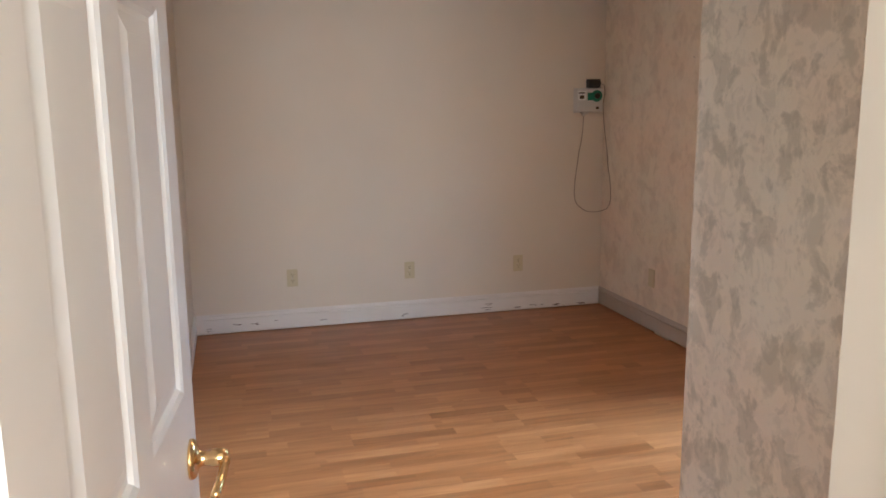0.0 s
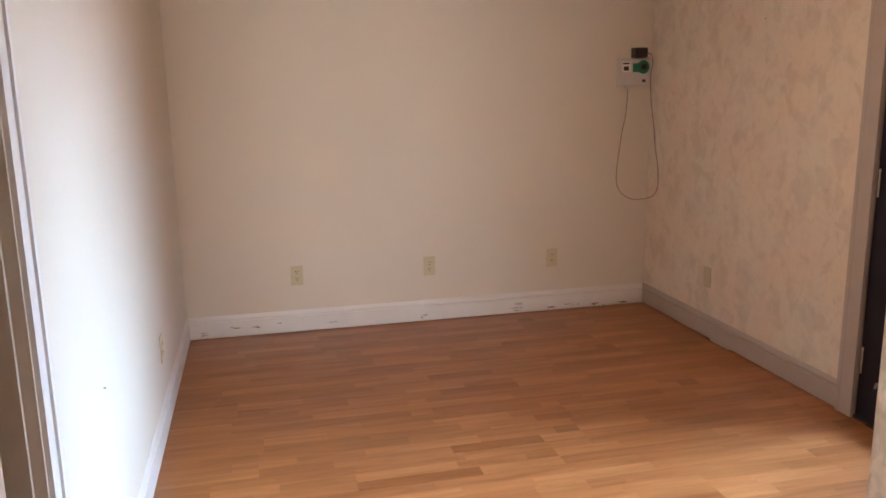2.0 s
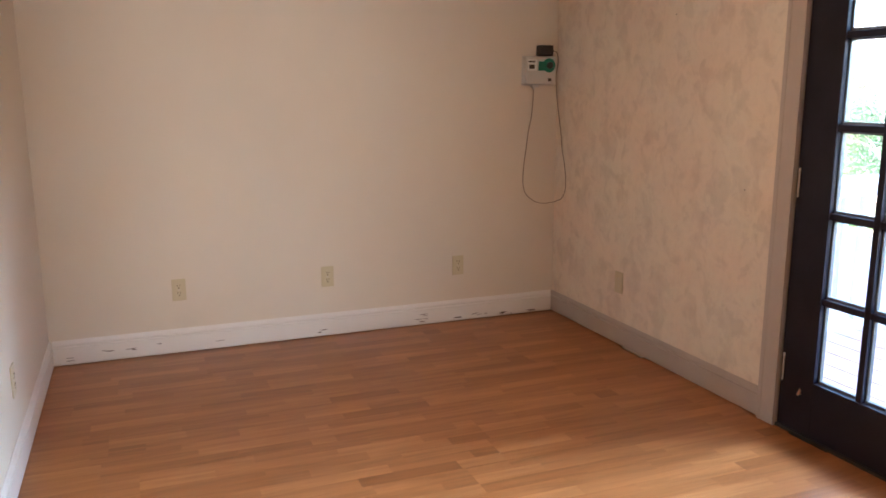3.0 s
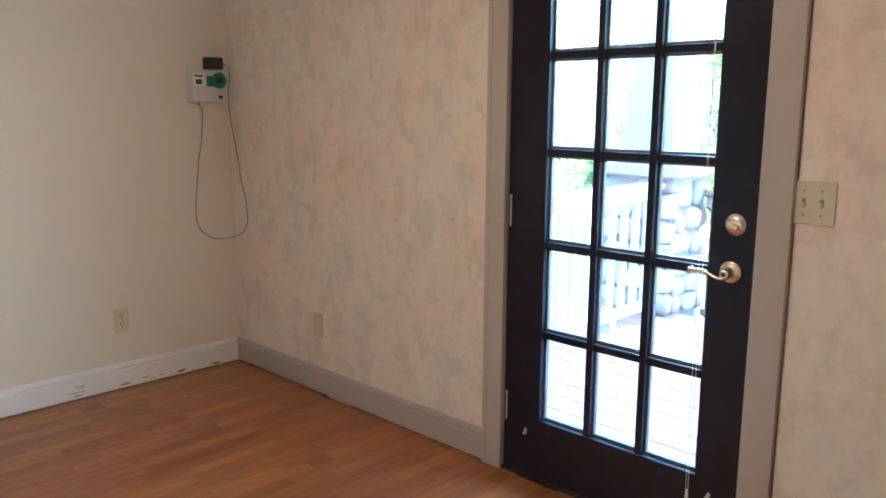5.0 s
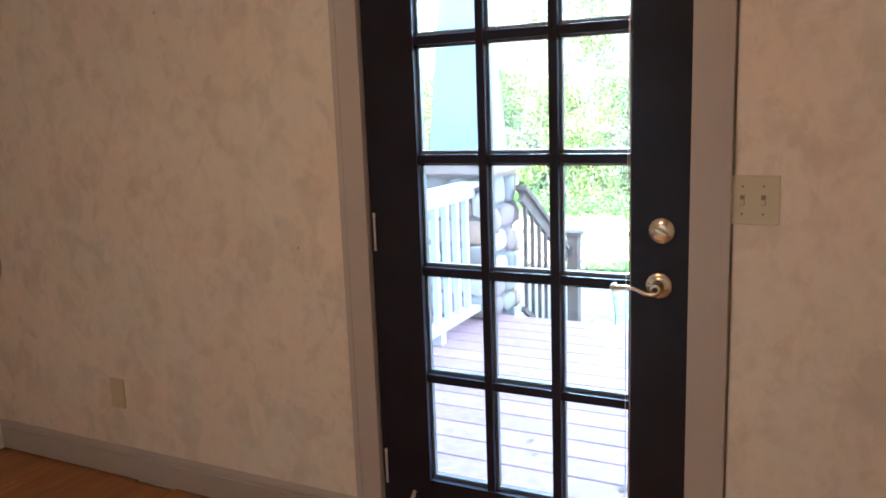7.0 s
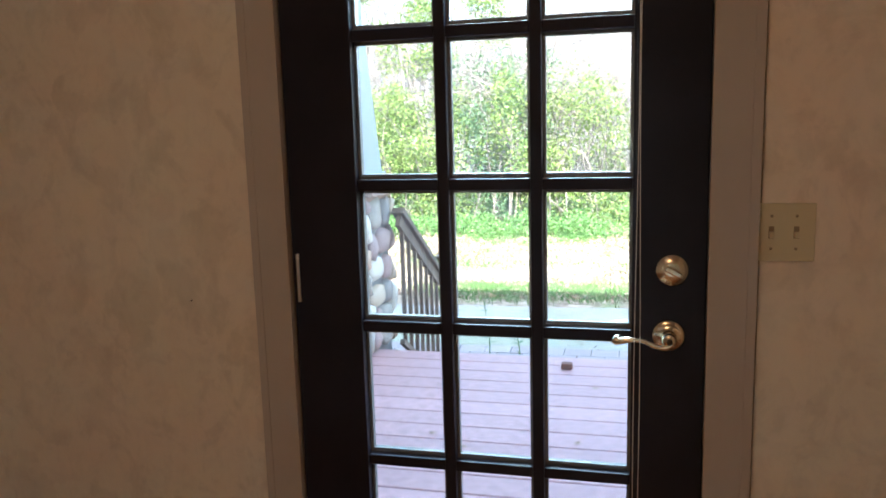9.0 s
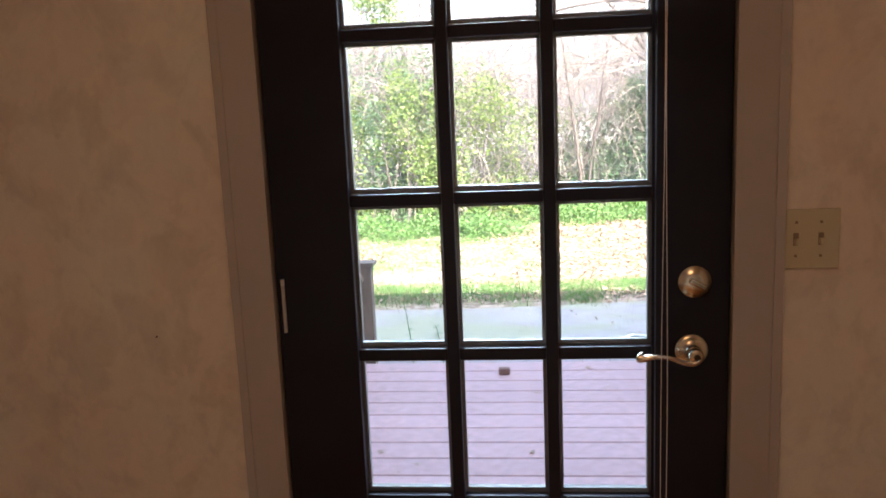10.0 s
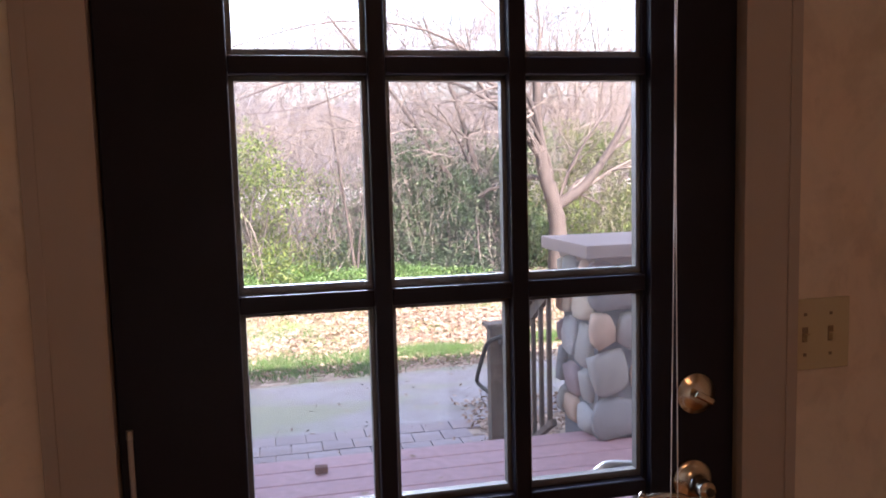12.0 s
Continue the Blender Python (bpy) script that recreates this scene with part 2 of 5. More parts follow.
M_STEEL = paint("painted_steel", (0.60, 0.57, 0.52), 0.3, 0.05, 20, 200, 0.05, metal=0.7)
M_BARE = paint("bare_wood_chip", (0.10, 0.055, 0.04), 0.7, 0.3, 40, 200, 0.2)
M_BOARD = by_island("painted_deck_board", [(0.48, 0.27, 0.255), (0.52, 0.295, 0.28), (0.56, 0.32, 0.305)], 0.55, 22, 0.3, by="Object", dist=0.001)
M_STONE = by_island("river_stone", [(0.46, 0.40, 0.34), (0.66, 0.52, 0.38), (0.38, 0.34, 0.31), (0.80, 0.72, 0.60), (0.46, 0.33, 0.30), (0.56, 0.50, 0.44), (0.66, 0.45, 0.32), (0.42, 0.38, 0.34)], 0.75, 9, 0.5, by="Object", flat=True)
M_MORTAR = paint("mortar", (0.25, 0.23, 0.215), 0.9, 0.2, 12, 60, 0.6, dist=0.006)
M_CAP = paint("concrete_cap", (0.40, 0.29, 0.235), 0.85, 0.12, 6, 90, 0.4, dist=0.002)
M_RAILW = paint("white_rail_paint", (0.72, 0.71, 0.68), 0.5, 0.05, 6, 90, 0.15)
M_RAILD = paint("weathered_rail_wood", (0.16, 0.115, 0.085), 0.8, 0.25, 9, 90, 0.4, dist=0.002)
M_COL = paint("grey_white_column_paint", (0.37, 0.40, 0.41), 0.55, 0.04, 4, 90, 0.15)
M_PAVER = by_island("paver_brick", [(0.30, 0.24, 0.23), (0.36, 0.29, 0.275), (0.42, 0.35, 0.33)], 0.85, 30, 0.5, by="Object")
M_PATH = path_mat()
M_LAWN = ground_mat()
M_LEAFG = by_island("spring_leaf", [(0.10, 0.155, 0.035), (0.16, 0.24, 0.05), (0.245, 0.32, 0.075), (0.34, 0.39, 0.12)], 0.6, 8, 0, 0.5)
M_LEAFD = by_island("evergreen_leaf", [(0.055, 0.105, 0.045), (0.085, 0.15, 0.065), (0.125, 0.20, 0.09), (0.20, 0.27, 0.14)], 0.55, 8, 0, 0.45)
M_GRASS = by_island("grass_blade", [(0.07, 0.15, 0.035), (0.12, 0.235, 0.055), (0.20, 0.31, 0.09)], 0.6, 8, 0, 0.4)
M_LITTER = by_island("dead_leaf", [(0.17, 0.10, 0.065), (0.32, 0.205, 0.14), (0.46, 0.32, 0.235), (0.58, 0.45, 0.35)], 0.8, 20, 0, 0.2)
M_BARK = by_island("pale_bark", [(0.075, 0.057, 0.05), (0.12, 0.09, 0.078)], 0.85, 14, 0.6, dist=0.01)
M_TWIG = by_island("bare_twig", [(0.09, 0.07, 0.063), (0.16, 0.125, 0.11), (0.30, 0.245, 0.21)], 0.85, 14, 0)
# greyer and bluer than M_TWIG: distance haze put into the colour
M_FARTWIG = by_island("hazed_far_twig", [(0.12, 0.103, 0.11), (0.17, 0.15, 0.158), (0.25, 0.225, 0.235)], 0.9, 14, 0)
M_FENCE = by_island("weathered_fence", [(0.24, 0.235, 0.25), (0.30, 0.29, 0.30)], 0.9, 10, 0.3, by="Object")
M_POT = paint("terracotta_pot", (0.40, 0.22, 0.13), 0.8, 0.1, 9, 90, 0.3)
M_STUB = paint("brown_stub", (0.16, 0.07, 0.05), 0.8, 0.25, 40, 120, 0.5, dist=0.002)


# ---- mesh helpers ----
def link(name, bm, mat, parent=None, label="", smooth=False, bevel=0.0):
    me = bpy.data.meshes.new(name)
    if bevel:
        bmesh.ops.bevel(bm, geom=bm.edges[:], offset=bevel, segments=2, profile=0.6, affect="EDGES", clamp_overlap=True)
    if smooth:
        for f in bm.faces:
            f.smooth = True
    bm.to_mesh(me)
    bm.free()
    me.materials.append(mat)
    ob = new(name, me)
    if parent is not None:
        ob.parent = parent
    if label:
        ob["label"] = label
    return ob


def thing(name, at=(0, 0, 0), label="", category="", group=""):
    ob = new(name)
    ob.empty_display_size = 0.1
    ob.location = at
    return tagged(ob, label, category, group)


def box(x0, x1, y0, y1, z0, z1, bm=None):
    bm = bm or bmesh.new()
    bmesh.ops.create_cube(bm, size=1, matrix=Matrix.LocRotScale(((x0 + x1) / 2, (y0 + y1) / 2, (z0 + z1) / 2), None, (abs(x1 - x0), abs(y1 - y0), abs(z1 - z0))))
    return bm


def boxes(rows):
    bm = bmesh.new()
    for r in rows:
        box(*r, bm=bm)
    return bm


def cyl(r, h, m=Matrix(), seg=24, r2=None, bm=None):
    bm = bm or bmesh.new()
    bmesh.ops.create_cone(bm, cap_ends=True, segments=seg, radius1=r, radius2=r if r2 is None else r2, depth=h, matrix=m)
    return bm


def lathe(profile, m=Matrix(), seg=28, bm=None):
    """Turned shape: rows of (radius, height) about z."""
    bm = bm or bmesh.new()
    rings = [[bm.verts.new(m @ Vector((r * math.cos(2 * math.pi * i / seg), r * math.sin(2 * math.pi * i / seg), h))) for i in range(seg)] for r, h in profile]
    for a, b in zip(rings, rings[1:]):
        for i in range(seg):
            bm.faces.new((a[i], a[(i + 1) % seg], b[(i + 1) % seg], b[i]))
    bm.faces.new(rings[0][::-1])
    bm.faces.new(rings[-1])
    return bm


def tube(points, radii, seg=8, bm=None, flat=1.0):
    """A bent round bar along points; radii one or one each."""
    bm = bm or bmesh.new()
    pts = [Vector(p) for p in points]
    if not hasattr(radii, "__len__"):
        radii = [radii] * len(pts)
    rings, up = [], Vector((0.13, 0.21, 0.97))
    for i, p in enumerate(pts):
        d = (pts[min(i + 1, len(pts) - 1)] - pts[max(i - 1, 0)]).normalized()
        a = d.cross(up)
        a = a.normalized() if a.length > 1e-4 else Vector((1, 0, 0))
        c = a.cross(d).normalized()
        rings.append([bm.verts.new(p + (a * math.cos(2 * math.pi * k / seg) + c * flat * math.sin(2 * math.pi * k / seg)) * radii[i]) for k in range(seg)])
    for a, b in zip(rings, rings[1:]):
        for k in range(seg):
            bm.faces.new((a[k], a[(k + 1) % seg], b[(k + 1) % seg], b[k]))
    if seg > 3:
        bm.faces.new(rings[0][::-1])
        bm.faces.new(rings[-1])
    return bm


def smooth_path(pts, n=8):
    """Catmull-Rom through points."""
    P = [Vector(p) for p in pts]
    P = [P[0] * 2 - P[1]] + P + [P[-1] * 2 - P[-2]]
    out = []
    for i in range(1, len(P) - 2):
        for k in range(n):
            t = k / n
            out.append(0.5 * ((2 * P[i]) + (P[i + 1] - P[i - 1]) * t + (2 * P[i - 1] - 5 * P[i] + 4 * P[i + 1] - P[i + 2]) * t * t + (3 * P[i] - P[i - 1] - 3 * P[i + 1] + P[i + 2]) * t ** 3))
    return out + [P[-2]]


def structure(name, bm, mat, label="", category="", bevel=0.0):
    return tagged(link(name, bm, mat, bevel=bevel), label, category, kind="structure")


# ---- plan ----
XW, YS, YD = -2.815, -3.745, -4.44      # west wall, south wall of the room, passage side of the entrance wall
XP = -1.68                              # passage face of the partition
H = 2.44                                # ceiling
D0, D1 = -1.865, -2.780                 # edges of the glazed door
DZ = 2.03
DECK = -0.06
GR = -0.68

structure("wall_north", box(XW - 0.12, 0.14, 0, 0.12, -0.02, H), M_WALL, "cream-painted smooth plaster wall above a white baseboard", "wall")
structure("wall_east", boxes([(0, 0.14, D0 + 0.02, 0, -0.02, H), (0, 0.14, D1 - 0.02, D0 + 0.02, DZ + 0.02, H), (0, 0.14, YS - 0.12, D1 - 0.02, -0.02, H)]), M_FAUX,
          "beige and taupe rag-glazed wall round the glazed door", "wall")
structure("wall_south", box(XP + 0.12, 0, YS - 0.12, YS, -0.02, H), M_FAUX, "beige and taupe rag-glazed wall beside the passage", "wall")
structure("wall_partition", box(XP, XP + 0.12, YD, YS, -0.02, H), M_FAUX2, "taupe rag-glazed end wall of the passage with strong mottling", "wall", bevel=0.006)
O0, O1 = -2.93, -3.70                   # opening in the west wall
structure("wall_west", boxes([(XW - 0.12, XW, O0, 0, -0.02, H), (XW - 0.12, XW, O1, O0, 2.04, H), (XW - 0.12, XW, YD, O1, -0.02, H)]), M_WALL,
          "cream-painted smooth wall lit by daylight from the glazed door", "wall")
E0, E1 = -2.750, -1.940                  # entrance doorway
structure("wall_entrance", boxes([(XW - 0.12, E0 - 0.02, YD - 0.12, YD, -0.02, H), (E0 - 0.02, E1 + 0.02, YD - 0.12, YD, 2.06, H), (E1 + 0.02, XP + 0.12, YD - 0.12, YD, -0.02, H)]), M_WALL,
          "cream-painted wall with the entrance doorway", "wall")
structure("door_frame_entrance", boxes([(E0 - 0.02, E0, YD - 0.125, YD + 0.005, 0, 2.04), (E1, E1 + 0.02, YD - 0.125, YD + 0.005, 0, 2.04), (E0 - 0.02, E1 + 0.02, YD - 0.125, YD + 0.005, 2.04, 2.06),
                                        (E0, E0 + 0.012, YD - 0.122, YD - 0.102, 0, 2.04), (E1 - 0.012, E1, YD - 0.122, YD - 0.102, 0, 2.04)]), M_JAMB, "cream-painted wooden door frame of the entrance", "door frame")
structure("ceiling", box(XW - 0.12, 0.14, YD - 0.12, 0.12, H, H + 0.1), M_CEIL, "plain white ceiling", "ceiling")
structure("ceiling_hall", box(-3.6, -1.2, -6.9, YD - 0.12, H, H + 0.1), M_CEIL, "plain white hall ceiling", "ceiling")
structure("wall_hall", boxes([(-3.6, -3.48, -6.9, YD - 0.12, -0.02, H), (-1.32, -1.2, -6.9, YD - 0.12, -0.02, H), (-3.48, -1.32, -6.9, -6.78, -0.02, H), (-3.48, XW - 0.12, YD - 0.12, YD, -0.02, H), (XP + 0.12, -1.32, YD - 0.12, YD, -0.02, H)]), M_WALL,
          "plain cream hall wall behind the entrance", "wall")
structure("wall_side_room", boxes([(-4.3, -4.2, YD, -1.9, -0.02, H), (-4.2, XW - 0.12, -2.0, -1.9, -0.02, H), (-4.2, XW - 0.12, YD, YD + 0.1, -0.02, H), (-4.3, XW - 0.12, YD, -1.9, H, H + 0.1)]), M_WALL,
          "plain wall of the dark side room", "wall")
structure("subfloor", box(-4.3, 0.14, -6.9, 0.12, -0.12, -0.012), M_BARE, "dark subfloor under the laminate", "floor")

# frame of the opening in the west wall
side = thing("side_doorway", (XW, O0, 0), "empty painted door frame in the west wall, shade put into its jamb colour", "door frame")
side["kind"] = "structure"
# tan below the other jamb's cream: the reveal's shade is in this paint
MJ = paint("tan_jamb_paint_with_shade", (0.60, 0.52, 0.42), 0.45, 0.04, 6, 80, 0.12)


def local(bm, ob):
    bmesh.ops.translate(bm, verts=bm.verts[:], vec=-ob.location)
    return bm


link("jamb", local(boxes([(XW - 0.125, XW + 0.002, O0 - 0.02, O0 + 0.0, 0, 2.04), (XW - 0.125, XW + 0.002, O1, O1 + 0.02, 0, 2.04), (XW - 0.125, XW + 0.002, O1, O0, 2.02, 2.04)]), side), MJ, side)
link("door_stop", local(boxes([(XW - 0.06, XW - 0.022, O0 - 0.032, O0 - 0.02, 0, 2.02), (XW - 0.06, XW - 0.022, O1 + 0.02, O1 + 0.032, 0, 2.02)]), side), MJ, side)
link("casing", local(boxes([(XW, XW + 0.012, O0 - 0.012, O0 + 0.05, 0, 2.06), (XW, XW + 0.018, O0 + 0.034, O0 + 0.05, 0, 2.06), (XW, XW + 0.012, O1 - 0.05, O1 + 0.012, 0, 2.06)]), side), M_TRIM, side, "white-painted casing")
sp = link("strike_plate", local(box(XW - 0.108, XW - 0.072, O0 - 0.0215, O0 - 0.0195, 0.875, 0.935), side), M_BRASS, side, "small brass strike plate")
link("latch_hole", local(box(XW - 0.098, XW - 0.084, O0 - 0.0225, O0 - 0.021, 0.892, 0.918), side), M_SLOT, side)
for z in (0.882, 0.928):
    link("screw", local(box(XW - 0.094, XW - 0.088, O0 - 0.0225, O0 - 0.021, z - 0.0025, z + 0.0025), side), M_STEEL, side)


# ---- baseboards ----
def baseboard(name, p0, p1, out, mat, label):
    """Moulded skirting from p0 to p1 on a wall whose room side is out."""
    prof = [(0, 0.008), (0.014, 0.008), (0.014, 0.094), (0.0075, 0.0965), (0.0075, 0.1015), (0.0125, 0.106), (0.010, 0.116), (0.006, 0.122), (0.004, 0.128), (0, 0.128)]
    bm = bmesh.new()
    a, b, o = Vector(p0), Vector(p1), Vector(out)
    ra = [bm.verts.new(a + o * d + Vector((0, 0, h))) for d, h in prof]
    rb = [bm.verts.new(b + o * d + Vector((0, 0, h))) for d, h in prof]
    for i in range(len(prof)):
        j = (i + 1) % len(prof)
        bm.faces.new((ra[i], ra[j], rb[j], rb[i]))
    bm.faces.new(ra)
    bm.faces.new(rb[::-1])
    bmesh.ops.recalc_face_normals(bm, faces=bm.faces[:])
    return structure(name, bm, mat, label, "baseboard")


bb_n = baseboard("baseboard_north", (XW + 0.014, 0, 0), (-0.014, 0, 0), (0, -1, 0), M_TRIM, "white moulded wooden baseboard with chipped paint along its foot")
baseboard("baseboard_west", (XW, O0 + 0.05, 0), (XW, 0, 0), (1, 0, 0), M_TRIM, "white moulded wooden baseboard below the bright wall")
baseboard("baseboard_east", (0, 0, 0), (0, D0 + 0.087, 0), (-1, 0, 0), M_GREY, "taupe-grey moulded wooden baseboard below the glazed wall finish")
baseboard("baseboard_east_end", (0, D1 - 0.092, 0), (0, YS, 0), (-1, 0, 0), M_GREY, "taupe-grey moulded wooden baseboard below the switch")
# chipped spots on the foot of the north baseboard
bm = bmesh.new()
rs = random.Random(4)
for cx, cz, w, k in ((-2.72, 0.030, 0.05, 4), (-2.56, 0.050, 0.045, 2), (-2.45, 0.052, 0.06, 3), (-2.31, 0.060, 0.03, 1), (-2.0, 0.04, 0.03, 2), (-1.45, 0.03, 0.04, 2), (-0.86, 0.030, 0.07, 4), (-0.84, 0.055, 0.05, 2), (-0.62, 0.02, 0.08, 4), (-0.5, 0.03, 0.09, 4), (-0.3, 0.016, 0.1, 4), (-0.16, 0.02, 0.08, 3)):
    for _ in range(k):
        x, z, hw, hh = cx + rs.uniform(-0.5, 0.5) * w, cz + rs.uniform(-0.009, 0.009), rs.uniform(0.008, 0.030), rs.uniform(0.0010, 0.0026)
        vs = [bm.verts.new((x + hw * math.cos(a) * rs.uniform(0.5, 1.2), -0.0146, z + hh * math.sin(a) * rs.uniform(0.3, 1.6))) for a in [i * math.pi / 6 for i in range(12)]]
        bm.faces.new(vs)
link("paint_chip", bm, M_BARE, bb_n, "bare dark wood where the paint has chipped")

# casing of the glazed door
trim = thing("casing_east", (0, D0, 0), "taupe-grey painted flat casing round the glazed door", "door casing")
trim["kind"] = "structure"
for rows in ([(-0.018, 0, D0 - 0.001, D0 + 0.087, 0, DZ + 0.09), (-0.021, -0.018, D0 + 0.068, D0 + 0.087, 0, DZ + 0.09)],
             [(-0.018, 0, D1 - 0.092, D1 + 0.001, 0, DZ + 0.09), (-0.021, -0.018, D1 - 0.092, D1 - 0.073, 0, DZ + 0.09)],
             [(-0.018, 0, D1 + 0.001, D0 - 0.001, DZ + 0.003, DZ + 0.09)]):
    link("casing_board", local(boxes(rows), trim), M_GREY, trim, bevel=0.0015)
# solid strip on the wall; its brown paints the shadow of the casing's gap
structure("casing_gap_shade", box(-0.0035, 0, D1 - 0.0965, D1 - 0.092, 0, DZ + 0.09), M_SHADE, "brown strip coloured as the shade in the joint between casing and wall", "joint")
structure("jamb_east", boxes([(0.0, 0.14, D0 + 0.002, D0 + 0.02, 0, DZ + 0.02), (0.0, 0.14, D1 - 0.02, D1 - 0.002, 0, DZ + 0.02), (0.0, 0.14, D1 - 0.002, D0 + 0.002, DZ + 0.004, DZ + 0.02)]), M_GREY, "taupe-grey painted jamb of the glazed door", "door frame")
# added strips behind the edge gaps to stop daylight leaking past the door
structure("gap_strip_east", boxes([(0.053, 0.068, D0 - 0.014, D0 + 0.002, 0.014, DZ), (0.053, 0.068, D1 - 0.002, D1 + 0.014, 0.014, DZ), (0.053, 0.068, D1 + 0.014, D0 - 0.014, DZ - 0.012, DZ + 0.004)]), M_DARK, "dark strip blocking light at the gap round the glazed door", "door frame")
structure("threshold", box(-0.004, 0.17, D1 - 0.002, D0 + 0.002, -0.02, 0.012), M_DARK, "dark sill under the glazed door", "threshold", bevel=0.003)


# ---- glazed door ----
def glazed_door():
    g = thing("french_door", (0.03, D0, 0.014), "dark mahogany-painted wooden door with fifteen glass panes and brass hardware, closed", "door")
    X0, X1 = 0.006, 0.050
    ys = [-2.030, -2.2285, -2.4310, -2.630]
    zs = [0.232, 0.555, 0.880, 1.203, 1.527, 1.850]
    L = lambda bm: local(bm, g)
    link("stile", L(box(X0, X1, ys[0], D0 - 0.002, 0.014, DZ)), M_DOORD, g, bevel=0.002)
    link("stile", L(box(X0, X1, D1 + 0.002, ys[3] - 0.006, 0.014, DZ)), M_DOORD, g, bevel=0.002)
    link("stile_moulding", L(box(X0 + 0.016, X1 - 0.004, ys[3] - 0.006, ys[3], zs[0], zs[5])), M_DOORD, g)
    link("stile_end", L(boxes([(X0, X1, ys[3] - 0.006, ys[3], 0.014, zs[0]), (X0, X1, ys[3] - 0.006, ys[3], zs[5], DZ)])), M_DOORD, g)
    link("bottom_rail", L(box(X0 + 0.0005, X1, ys[3], ys[0], 0.014, zs[0])), M_DOORD, g)
    link("top_rail", L(box(X0 + 0.0005, X1, ys[3], ys[0], zs[5], DZ)), M_DOORD, g)
    w = 0.0125
    for y in ys[1:3]:
        bm = box(X0 + 0.004, X1 - 0.004, y - w, y + w, zs[0], zs[5])
        link("muntin", L(bm), M_DOORD, g, bevel=0.003)
    for z in zs[1:5]:
        for i in range(3):
            a, b = ys[i] - (w if i else 0), ys[i + 1] + (w if i < 2 else 0)
            link("muntin", L(box(X0 + 0.005, X1 - 0.005, b, a, z - w, z + w)), M_DOORD, g, bevel=0.003)
    for i in range(3):
        for j in range(5):
            a, b = ys[i] - (w if i else 0), ys[i + 1] + (w if i < 2 else 0)
            c, d = zs[j] + (w if j else 0), zs[j + 1] - (w if j < 4 else 0)
            p = link("pane", L(box(0.026, 0.029, b, a, c, d)), M_GLASS, g)
            p.visible_shadow = False
            t = 0.007
            bm = boxes([(0.0295, 0.044, b, b + t, c, d), (0.0295, 0.044, a - t, a, c, d), (0.0295, 0.044, b + t, a - t, c, c + t * 1.5), (0.0295, 0.044, b + t, a - t, d - t, d)])
            link("glazing_bead", L(bm), M_BEAD, g, "pale worn glazing bead")
    # hardware: turned roses face -x
    def hw(name, y, z, bm_fn, mat, label, parent=g):
        bm = bm_fn()
        bmesh.ops.transform(bm, matrix=Matrix.Translation((X0, y, z)) @ Matrix.Rotation(radians(-90), 4, "Y"), verts=bm.verts[:])
        return link(name, L(bm), mat, parent, label, smooth=True)
    bolt = hw("deadbolt", -2.710, 1.025, lambda: lathe([(0.033, -0.001), (0.033, 0.004), (0.0315, 0.007), (0.026, 0.0085), (0.024, 0.012), (0.010, 0.0125)]), M_NICKEL, "round antique brass deadbolt")
    bm = bmesh.new()
    bmesh.ops.create_cube(bm, size=1, matrix=Matrix.Translation((X0 - 0.022, -2.712, 1.024)) @ Matrix.Rotation(radians(28), 4, "X") @ Matrix.Diagonal((0.016, 0.034, 0.011, 1)))
    link("thumb_turn", L(bm), M_NICKEL, bolt, bevel=0.003)
    rose = hw("lever_rose", -2.705, 0.886, lambda: lathe([(0.034, -0.001), (0.034, 0.004), (0.032, 0.008), (0.025, 0.011), (0.015, 0.012), (0.0135, 0.030), (0.0145, 0.046), (0.012, 0.052)]), M_NICKEL, "round antique brass rose")
    pts = smooth_path([(X0 - 0.044, -2.712, 0.880), (X0 - 0.047, -2.700, 0.872), (X0 - 0.048, -2.680, 0.874), (X0 - 0.047, -2.655, 0.884), (X0 - 0.046, -2.628, 0.886), (X0 - 0.043, -2.608, 0.882), (X0 - 0.036, -2.600, 0.883)], 5)
    n = len(pts)
    link("lever", L(tube(pts, [0.0105 - 0.004 * math.sin(math.pi * min(1, i / n * 1.15)) + (0.003 if i > n * 0.85 else 0) for i in range(n)], 12, flat=0.8)), M_NICKEL, rose, "curved antique brass lever", smooth=True)
    hw("key_pin", -2.706, 0.886, lambda: cyl(0.006, 0.006, Matrix.Translation((0, 0, 0.055)), 12), M_SLOT, "dark privacy pin", rose)
    for z in (1.80, 0.955, 0.22):
        h = link("hinge", L(cyl(0.0038, 0.10, Matrix.Translation((0.001, D0 - 0.016, z + 0.030)), 12)), M_HINGE, g, "painted steel hinge knuckle", smooth=False)
        link("finial", L(cyl(0.0045, 0.012, Matrix.Translation((0.001, D0 - 0.016, z + 0.086)), 10)), M_STEEL, h)
    # lever on the outside
    bm = lathe([(0.033, 0), (0.033, 0.006), (0.015, 0.012), (0.013, 0.045), (0.010, 0.055)], Matrix.Translation((X1, -2.705, 0.886)) @ Matrix.Rotation(radians(90), 4, "Y"))
    orose = link("outer_rose", L(bm), M_NICKEL, g, "antique brass outer rose", smooth=True)
    pts = smooth_path([(X1 + 0.046, -2.710, 0.882), (X1 + 0.052, -2.680, 0.874), (X1 + 0.052, -2.640, 0.880), (X1 + 0.050, -2.605, 0.884), (X1 + 0.047, -2.585, 0.874), (X1 + 0.046, -2.580, 0.862)], 5)
    link("outer_lever", L(tube(pts, 0.0085, 10)), M_STEEL, orose, "curved outer lever", smooth=True)
